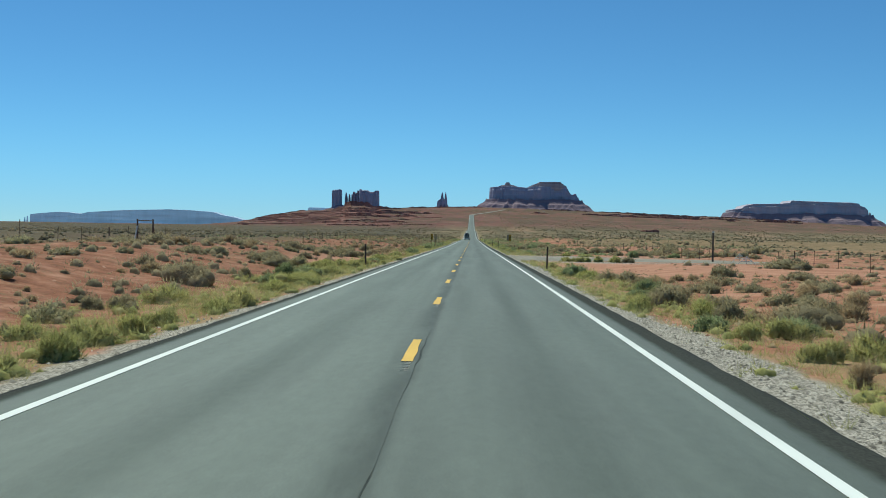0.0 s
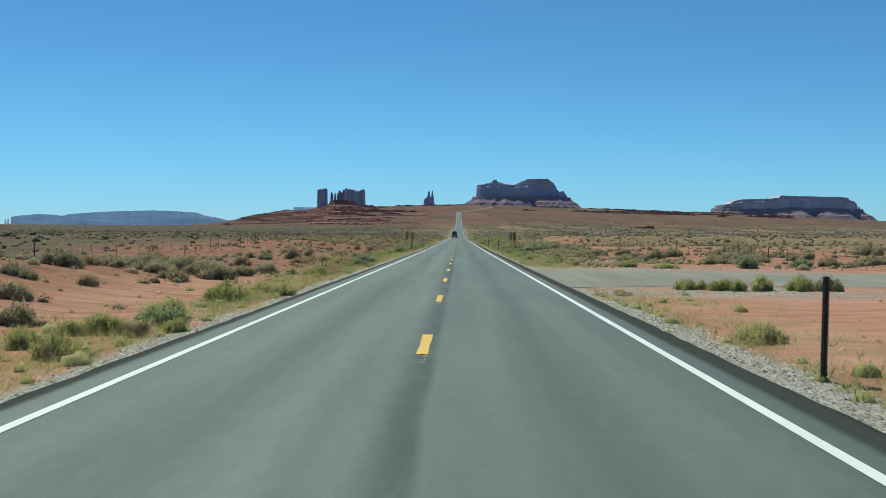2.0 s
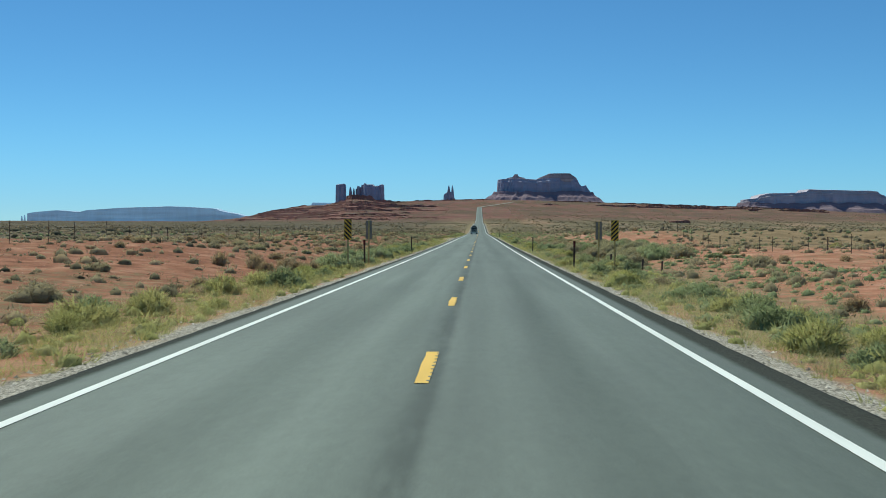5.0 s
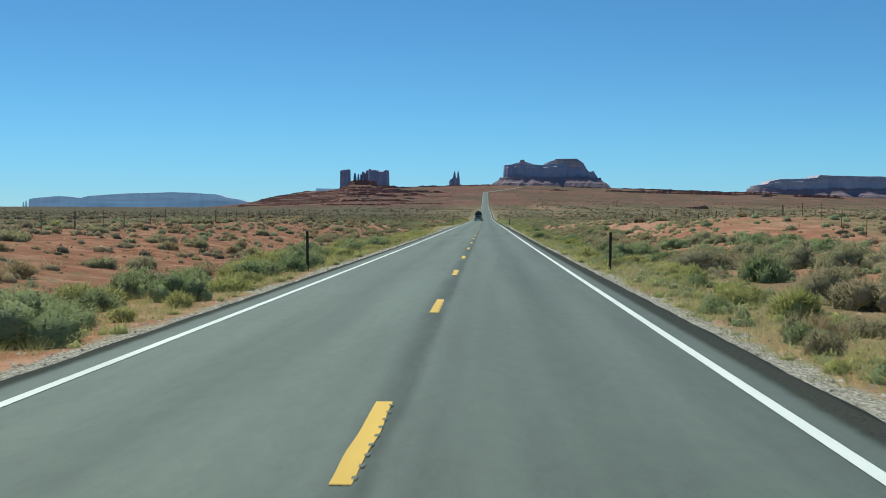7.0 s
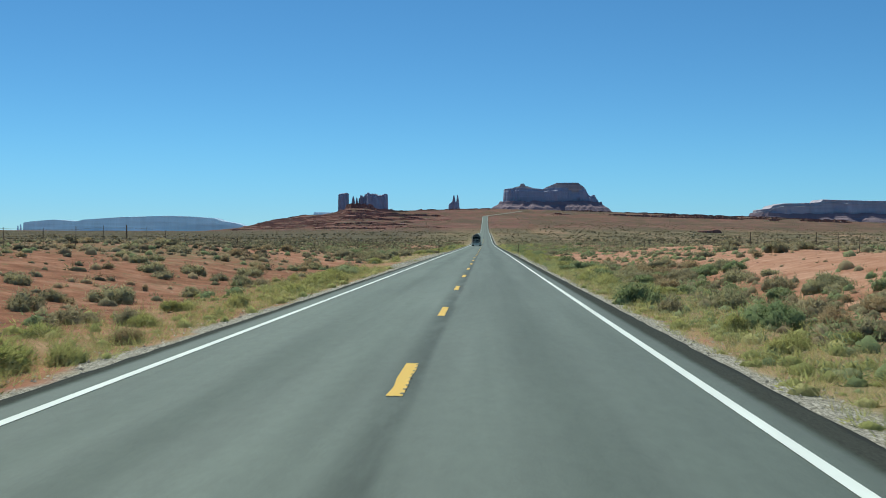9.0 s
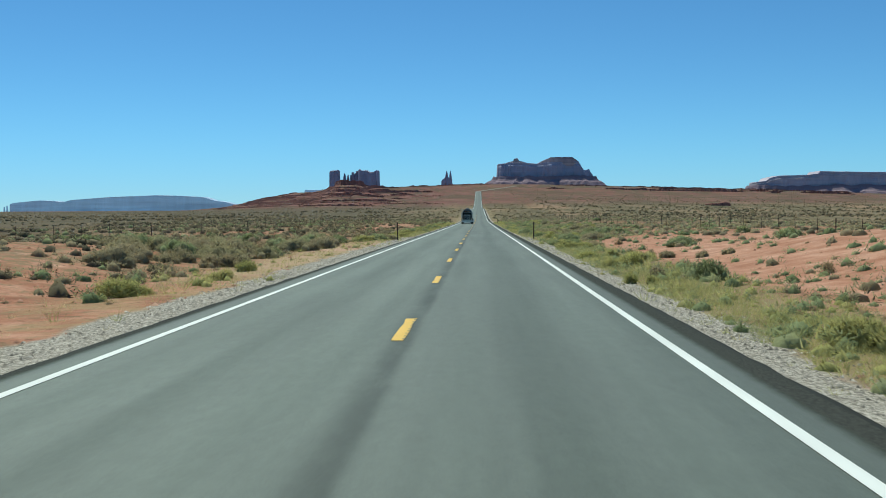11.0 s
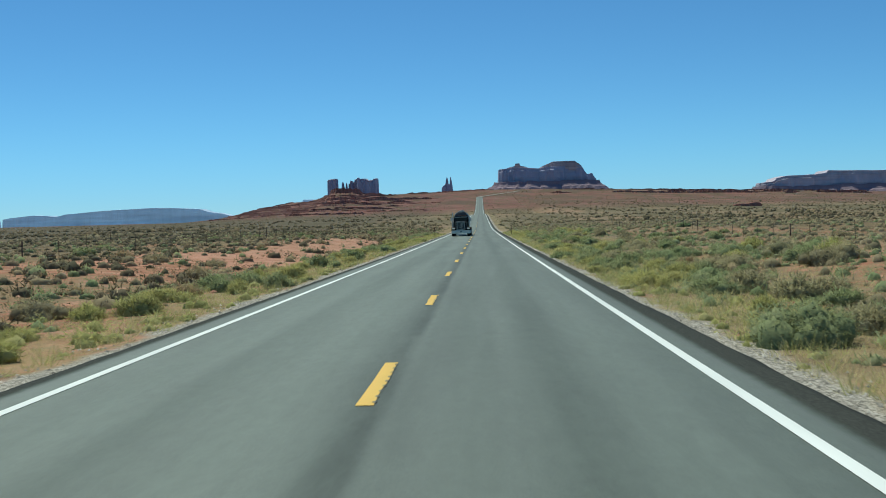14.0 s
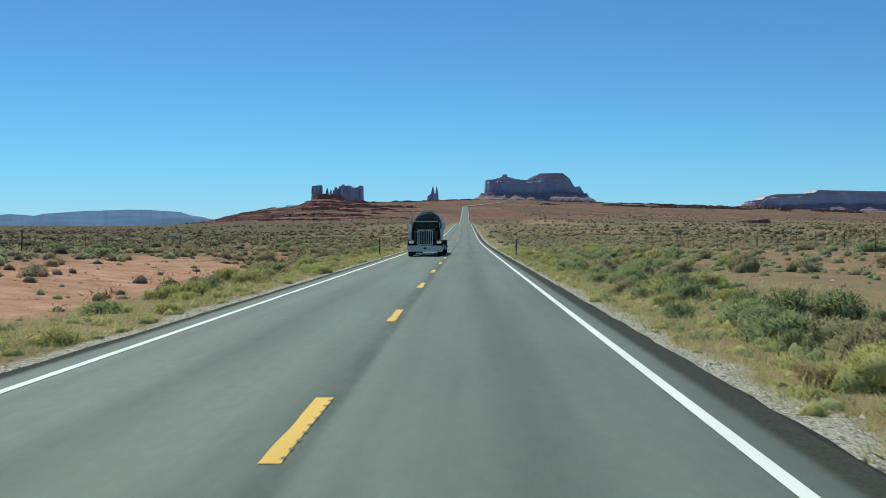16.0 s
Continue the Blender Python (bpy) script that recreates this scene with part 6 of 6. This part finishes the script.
def delineator(x, y, cap=False, holes=False):
    """A steel channel post: a web with two turned-out flanges, a row of punched holes down the web."""
    z = float(ground_z(x, y))
    h = float(road_z(y)) + 1.16 - z
    bm = bmesh.new()
    block(bm, -0.018, 0.010, -0.3, 0.018, 0.015, h)
    for s in (-1, 1):
        block(bm, min(s * 0.018, s * 0.022), -0.022, -0.3, max(s * 0.018, s * 0.022), 0.015, h)
        block(bm, min(s * 0.022, s * 0.044), -0.022, -0.3, max(s * 0.022, s * 0.044), -0.017, h)
    ob = part("guide_post", bm, M_BROWN)
    ob.location = (x, y, z)
    ob.rotation_euler = (0.01, 0.012 * math.copysign(1, x), 0.1)
    tagged(ob, "slim dark brown steel guide post at the road edge", "post", "guide posts")
    if holes:
        me = None
        for k in range(int((h - 0.16) / 0.05)):
            if me is None:
                hole = part("bolt_hole", block(bmesh.new(), -0.006, 0.006, 0.0, 0.006, 0.0095, 0.012), M_HOLE, ob)
                me = hole.data
            else:
                hole = new("bolt_hole", me)
                hole.parent = ob
            hole.location = (0, 0, 0.1 + 0.05 * k)
    if cap:
        part("cap", block(bmesh.new(), -0.052, -0.030, h - 0.27, 0.052, 0.026, h + 0.01, 0.008), M_RED, ob, "dark red reflective cap")
        ob["label"] = "brown guide post with a dark red cap"
    return ob


for x, y, cap in ((5.07, 62.3, False), (-4.95, 60.6, False), (5.07, 177.6, True), (-5.15, 180.4, True), (4.9, 214.8, False), (-4.9, 214.6, False), (5.05, 374.5, False), (-4.9, 374.0, False),
                  (4.95, 526.0, False), (-4.9, 526.0, False)):
    delineator(x, y, cap, y < 70)
ob = part("broken_board", block(bmesh.new(), -0.22, -0.05, 0.0, 0.22, 0.05, 0.045, 0.012), M_FENCE)
ob.location, ob.rotation_euler = (5.30, 61.6, float(ground_z(5.30, 61.6))), (0.05, 0.06, -0.35)
tagged(ob, "short broken dark board lying beside a guide post", "board")
# stubs of an older fence by the culvert
for x, y, h in ((7.25, 181.4, 0.75), (8.0, 186.0, 0.7), (8.4, 178.4, 0.55), (9.2, 177.6, 0.5)):
    ob = part("fence_stub", tube(bmesh.new(), (0, 0, -0.3), (0.03, 0, h), 0.05, 0.045, 8), M_FENCE)
    ob.location = (x, y, float(ground_z(x, y)))
    tagged(ob, "short dark weathered wooden stub", "post", "culvert stubs")


def fence(side, x0, y0, y1, gap, seed):
    """Steel T-posts with wire, and a stouter wooden post now and then."""
    rng = np.random.default_rng(seed)
    ys = []
    y = y0
    while y < y1:
        if not (gap[0] < y < gap[1]):
            ys.append(y)
        y += 4.75 + float(rng.uniform(-0.25, 0.25))
    e = tagged(new("wire_fence"), "old wire fence with thin dark posts along the plain", "fence")
    tops = []
    for k, y in enumerate(ys):
        x = x0 + float(rng.uniform(-0.2, 0.2))
        z = float(ground_z(x, y))
        wood = k % 7 == 3
        h = 1.12 + float(rng.uniform(-0.06, 0.1))
        bm = tube(bmesh.new(), (x, y, z - 0.3), (x + float(rng.uniform(-0.05, 0.05)), y, z + h), 0.04 if wood else 0.019, None, 6)
        part("fence_post", bm, M_FENCE, e)
        tops.append((x, y, z))
    for level in (0.3, 0.55, 0.8, 1.02):
        runs = [[tops[0]]]
        for a, b in zip(tops[:-1], tops[1:]):
            if b[1] - a[1] < 8:
                runs[-1].append(b)
            else:
                runs.append([b])
        for run in runs:
            if len(run) < 2:
                continue
            bm = bmesh.new()
            last = None
            for x, y, z in run:
                ring = [bm.verts.new((x + 0.006 * math.cos(k * 2.094), y, z + level + 0.006 * math.sin(k * 2.094))) for k in range(3)]
                if last:
                    for k in range(3):
                        bm.faces.new((last[k], ring[k], ring[(k + 1) % 3], last[(k + 1) % 3]))
                last = ring
            part("wire", bm, M_WIRE, e)


fence(-1, -22.8, 24.0, 600.0, (77.0, 82.5), 8)
fence(1, 23.5, 30.0, 620.0, (86.0, 106.0), 9)


def gate():
    """A timber gate frame in the left fence."""
    z = float(ground_z(-22.8, 80))
    e = tagged(new("timber_gate"), "dark timber gate frame in the wire fence", "gate")
    h = 2.05 - z
    for y in (77.8, 81.6):
        part("gate_post", tube(bmesh.new(), (-22.8, y, z - 0.4), (-22.8, y, z + h), 0.065, 0.06, 8), M_FENCE, e)
    part("rail", tube(bmesh.new(), (-22.8, 77.8, z + h - 0.1), (-22.8, 81.6, z + h - 0.1), 0.032, None, 8), M_FENCE, e)
    part("rail", tube(bmesh.new(), (-22.8, 77.8, z + 0.25), (-22.8, 81.6, z + 0.25), 0.045, None, 8), M_FENCE, e)
    part("brace", tube(bmesh.new(), (-22.8, 77.0, z - 0.1), (-22.8, 77.75, z + h * 0.7), 0.05, None, 8), M_WHITEWOOD, e, "pale leaning brace")
    part("brace", tube(bmesh.new(), (-22.8, 82.5, z - 0.1), (-22.8, 81.65, z + h * 0.7), 0.05, None, 8), M_FENCE, e)


gate()


def tall_post(x, y, h):
    z = float(ground_z(x, y))
    ob = part("timber_post", tube(bmesh.new(), (0, 0, -0.4), (0, 0, h), 0.085, 0.075, 10), M_FENCE)
    ob.location = (x, y, z)
    part("cap", block(bmesh.new(), -0.09, -0.09, h - 0.004, 0.09, 0.09, h + 0.14, 0.02), M_WHITEWOOD, ob, "pale cap")
    tagged(ob, "tall dark timber post by the turn-out", "post")


tall_post(22.0, 97.8, 2.55)


def wing(x, y, w, h):
    """The white triangular end of a cattle guard."""
    z = float(ground_z(x, y))
    e = tagged(new("cattle_guard_wing"), "flaking white triangular wing of a cattle guard", "fence", "cattle guard wings")
    for name, a, b in (("upright", (0, 0, -0.2), (0, 0, h)), ("slope", (-w, 0, -0.1), (0, 0, h)), ("slope", (w, 0, -0.1), (0, 0, h)), ("bar", (-w * 0.6, 0, h * 0.35), (w * 0.6, 0, h * 0.35)), ("bar", (-w * 0.3, 0, h * 0.65), (w * 0.3, 0, h * 0.65))):
        part(name, tube(bmesh.new(), a, b, 0.03, None, 8), M_WHITEWOOD, e)
    e.location = (x, y, z)


wing(25.6, 103.0, 0.7, 0.75)
wing(22.9, 89.5, 0.8, 0.65)


# ---- road wear ----
M_GHOST = paint("old_paint", (0.42, 0.41, 0.36), 0.9)
M_NOTCH = asphalt("milled_notch", (0.085, 0.104, 0.083), seams=False)
rrng = np.random.default_rng(3)
for k in range(-1, 38):
    bm = bmesh.new()
    milled = k >= 10
    for j in range(9 if milled else 6):
        y = DASH0 + k * PERIOD + 0.12 + j * 0.335 if milled else DASH0 + k * PERIOD - 0.16 - j * 0.17
        x0 = 0.045 + 0.015 * float(rrng.random()) if milled else -0.06
        w = 0.038 if milled else 0.13
        d = 0.12 if milled else 0.055
        z = float(road_z(y)) + (0.0075 if milled else 0.0035)
        bm.faces.new([bm.verts.new(v) for v in ((x0, y + 0.03, z), (x0 + w, y, z), (x0 + w, y + d, z), (x0, y + d - 0.03, z))])
    ob = part("milled_notches" if milled else "worn_ticks", bm, M_NOTCH if milled else M_GHOST)
    tagged(ob, "dark rumble notches milled into the edge of the dash" if milled else "faint ticks of older paint beside the dash", "road marking", "rumble notches" if milled else "worn ticks", "structure")

# the open seam between the two lanes, where it has cracked
M_CRACK = plain("cracked_seam", (0.040, 0.048, 0.041), 0.9, 0.0, 0.4, 3.0)
for k, (y0, y1) in enumerate(((-6, 20), (86, 112), (344, 364))):
    ys = np.arange(y0, y1, 0.22)
    mid = 0.165 + (grain(ys, ys * 0, 5.0, 71 + k) - 0.5) * 0.07 + (grain(ys, ys * 0, 0.9, 72 + k) - 0.5) * 0.035
    half = (0.002 + 0.016 * grain(ys, ys * 0, 1.7, 73 + k) ** 2) * ease(0.30, 0.5, grain(ys, ys * 0, 3.1, 74 + k)) * ease(y0, y0 + 3, ys) * (1 - ease(y1 - 3, y1, ys)) + 0.001
    xs = np.stack([mid - half, mid + half], -1)
    yy = np.repeat(ys[:, None], 2, 1)
    tagged(new("seam_crack", sheet("seam_crack", np.stack([xs, yy, road_z(yy) - CROWN * np.abs(xs) + 0.004], -1), M_CRACK)), "dark open crack along the seam between the lanes", "road crack", "seam cracks", "structure")

# stand-in for a small dark hut-like shape out on the plain, built as rock
zl = float(ground_z(185, 1157))
ledge = rock("rock_ledge", [(176, zl + 1.2), (179, zl + 1.9), (186, zl + 2.1), (191, zl + 3.0), (194, zl + 2.6), (196, zl + 0.8)], 8, zl - 1.0, 1157, M_LEDGE, "low dark hut-like shape out on the plain, built as rock", "rock", 1.5, 61)


# ---- the tanker lorry coming down the other lane ----
M_CAB = plain("dark_green_black_paint", (0.013, 0.013, 0.012), 0.38, 0.0, 0.15, 2.0)
M_CAB.node_tree.nodes["Principled BSDF"].inputs["Specular IOR Level"].default_value = 0.12
M_CHROME = plain("chrome", (0.46, 0.445, 0.42), 0.3, 1.0, 0.08, 3.0)
M_TANK = plain("polished_tank", (0.74, 0.74, 0.72), 0.30, 0.75, 0.10, 1.5)
# dark base colour holds the shade on the tank's front end
M_TANKEND = plain("shaded_tank_end", (0.10, 0.10, 0.098), 0.55, 0.2, 0.15, 3.0)
M_RUBBER = plain("tyre_rubber", (0.018, 0.018, 0.018), 0.85, 0.0, 0.3, 9.0)
M_GLASS, ns, ls, b = material("tinted_windscreen", 0.06)
b.inputs["Base Color"].default_value = (0.01, 0.013, 0.015, 1)
b.inputs["Specular IOR Level"].default_value = 0.2
M_LAMP, ns, ls, b = material("headlamp_glass", 0.1)
b.inputs["Base Color"].default_value = (0.8, 0.8, 0.76, 1)
b.inputs["Emission Color"].default_value = (1.0, 0.93, 0.75, 1)
b.inputs["Emission Strength"].default_value = 0.15
M_AMBER = plain("amber_lens", (0.65, 0.22, 0.02), 0.3, 0.0, 0.1, 4.0)
M_DARK = plain("black_frame", (0.02, 0.02, 0.02), 0.6, 0.0, 0.2, 4.0)


def wheel(x, y, r, w, parent):
    t = part("tyre", tube(bmesh.new(), (x - w / 2, y, r), (x + w / 2, y, r), r, None, 28), M_RUBBER, parent)
    s = math.copysign(1, x)
    part("rim", tube(bmesh.new(), (x + s * (w / 2 - 0.05), y, r), (x + s * (w / 2 + 0.012), y, r), r * 0.58, r * 0.5, 20), M_CHROME, t, "bright steel rim")
    part("hub", tube(bmesh.new(), (x + s * (w / 2 + 0.01), y, r), (x + s * (w / 2 + 0.07), y, r), r * 0.2, r * 0.14, 12), M_CHROME, t)


def lorry(x, y):
    e = tagged(new("tanker_lorry"), "dark bonneted lorry with a chrome grille pulling a shiny tank trailer", "lorry")
    part("frame", block(bmesh.new(), -0.45, 0.3, 0.55, 0.45, 15.5, 0.85, 0.03), M_DARK, e)
    bm = block(bmesh.new(), -0.80, 0.25, 0.85, 0.80, 1.95, 1.90, 0.14)
    for v in bm.verts:
        if v.co.y < 0.9:
            v.co.x *= 0.82
            v.co.z -= 0.10 * (v.co.z > 1.3)
    part("bonnet", bm, M_CAB, e, "dark bonnet")
    for name, y0, y1, top, label in (("cab", 1.9, 4.0, 2.54, "dark painted cab"), ("sleeper", 4.02, 5.1, 2.58, "")):
        bm = block(bmesh.new(), -1.02, y0, 0.75, 1.02, y1, top, 0.18)
        for v in bm.verts:
            if v.co.z > 1.7:
                v.co.x *= 0.86
        part(name, bm, M_CAB, e, label)
    for s in (-1, 1):
        part("windscreen", block(bmesh.new(), min(s * 0.03, s * 0.74), 1.875, 1.90, max(s * 0.03, s * 0.74), 1.91, 2.34, 0.03), M_GLASS, e, "dark split windscreen")
        part("side_window", block(bmesh.new(), s * 0.878 - 0.012, 2.15, 1.85, s * 0.878 + 0.012, 2.9, 2.32, 0.01), M_GLASS, e)
        lamp = part("headlamp_pod", block(bmesh.new(), s * 0.93 - 0.17, 0.34, 0.86, s * 0.93 + 0.17, 0.62, 1.08, 0.05), M_CHROME, e, "chrome lamp pod")
        for k in (-0.078, 0.078):
            part("headlamp", tube(bmesh.new(), (s * 0.93 + k, 0.345, 0.97), (s * 0.93 + k, 0.325, 0.97), 0.07, 0.066, 14), M_LAMP, lamp, "lit headlamp")
        part("turn_signal", block(bmesh.new(), s * 0.93 - 0.12, 0.33, 1.09, s * 0.93 + 0.12, 0.5, 1.14, 0.01), M_AMBER, lamp)
        bm = bmesh.new()
        n, ri = 14, 0.60
        for k in range(n + 1):
            a = math.pi * k / n
            yy, zz = 0.95 - math.cos(a) * 0.66, 0.52 + math.sin(a) * 0.62
            for xx in (s * 0.78, s * 1.20):
                bm.verts.new((xx, yy, zz))
        bm.verts.ensure_lookup_table()
        for k in range(n):
            bm.faces.new([bm.verts[2 * k], bm.verts[2 * k + 1], bm.verts[2 * k + 3], bm.verts[2 * k + 2]])
        bmesh.ops.solidify(bm, geom=bm.faces[:], thickness=0.05)
        part("fender", bm, M_CAB, e, "dark rounded fender")
        if s < 0:
            part("exhaust_stack", tube(bmesh.new(), (s * 1.10, 4.3, 0.9), (s * 1.10, 4.3, 3.0), 0.06, None, 14), M_CHROME, e, "chrome exhaust stack")
        part("air_cleaner", tube(bmesh.new(), (s * 1.02, 1.62, 1.15), (s * 1.02, 1.62, 1.85), 0.15, None, 16), M_CHROME, e)
        arm = part("mirror_arm", tube(bmesh.new(), (s * 0.86, 2.05, 2.26), (s * 1.24, 1.98, 2.26), 0.02, None, 8), M_CHROME, e)
        part("mirror", block(bmesh.new(), s * 1.24 - 0.07, 1.93, 1.86, s * 1.24 + 0.07, 2.02, 2.30, 0.03), M_CHROME, arm)
        part("fuel_tank", tube(bmesh.new(), (s * 0.92, 2.3, 0.62), (s * 0.92, 4.0, 0.62), 0.31, None, 20), M_CHROME, e, "polished fuel tank")
        part("step", block(bmesh.new(), s * 1.0 - 0.16, 1.75, 0.42, s * 1.0 + 0.16, 2.3, 0.48, 0.01), M_CHROME, e)
        wheel(s * 1.0, 0.95, 0.52, 0.30, e)
        for yy in (5.6, 6.95, 13.2, 14.5):
            wheel(s * 0.97, yy, 0.52, 0.52, e)
        part("mudflap", block(bmesh.new(), s * 0.97 - 0.3, 7.65, 0.25, s * 0.97 + 0.3, 7.68, 1.0), M_RUBBER, e)
    grille = part("grille", block(bmesh.new(), -0.52, 0.16, 0.76, 0.52, 0.27, 1.80, 0.05), M_CHROME, e, "upright chrome grille")
    part("mesh", block(bmesh.new(), -0.46, 0.150, 0.82, 0.46, 0.158, 1.73, 0.0), M_DARK, grille)
    for k in range(6):
        xx = -0.375 + k * 0.15
        part("bar", block(bmesh.new(), xx - 0.016, 0.128, 0.82, xx + 0.016, 0.148, 1.73, 0.005), M_CHROME, grille)
    part("badge", block(bmesh.new(), -0.09, 0.142, 1.745, 0.09, 0.158, 1.785, 0.008), M_DARK, grille)
    bumper = part("bumper", block(bmesh.new(), -1.20, -0.02, 0.34, 1.20, 0.16, 0.74, 0.06), M_CHROME, e, "wide chrome bumper")
    part("plate", block(bmesh.new(), -0.10, -0.034, 0.50, 0.10, -0.024, 0.62, 0.004), M_DARK, bumper, "dark plain plate")
    part("lower_valance", block(bmesh.new(), -0.62, 0.0, 0.15, 0.62, 0.1, 0.27, 0.02), M_WHITEWOOD, e, "pale lower valance")
    part("visor", block(bmesh.new(), -0.80, 1.68, 2.36, 0.80, 1.92, 2.43, 0.02), M_CHROME, e, "chrome sun visor")
    for k in range(5):
        xx = -0.6 + k * 0.30
        part("roof_lamp", block(bmesh.new(), xx - 0.05, 2.12, 2.53, xx + 0.05, 2.27, 2.595, 0.02), M_AMBER, e)
    bm = bmesh.new()
    tube(bm, (0, 5.5, 2.14), (0, 15.4, 2.14), 1.02, None, 40)
    tank = part("tank", bm, M_TANK, e, "polished cylindrical tank")
    part("tank_end", tube(bmesh.new(), (0, 5.36, 2.14), (0, 5.5, 2.14), 0.88, 1.015, 40), M_TANKEND, tank, "dull dished tank end, its shade put into a dark colour")
    for yy in (5.46, 6.2, 8.5, 10.8, 13.1, 15.0):
        part("band", tube(bmesh.new(), (0, yy, 2.14), (0, yy + 0.1, 2.14), 1.045, None, 40), M_CHROME, tank)
    part("manhole", tube(bmesh.new(), (0, 9.6, 3.11), (0, 9.6, 3.30), 0.28, None, 18), M_WHITEWOOD, tank, "white manhole lid")
    part("walkway", block(bmesh.new(), -0.3, 6.4, 3.15, 0.3, 14.6, 3.19, 0.01), M_DARK, tank)
    e.location = (x, y, float(road_z(y)) - CROWN * abs(x))
    e.rotation_euler = (math.atan((float(road_z(y + 10)) - float(road_z(y))) / 10), 0, 0)
    return e


lorry(-1.42, 520.5)
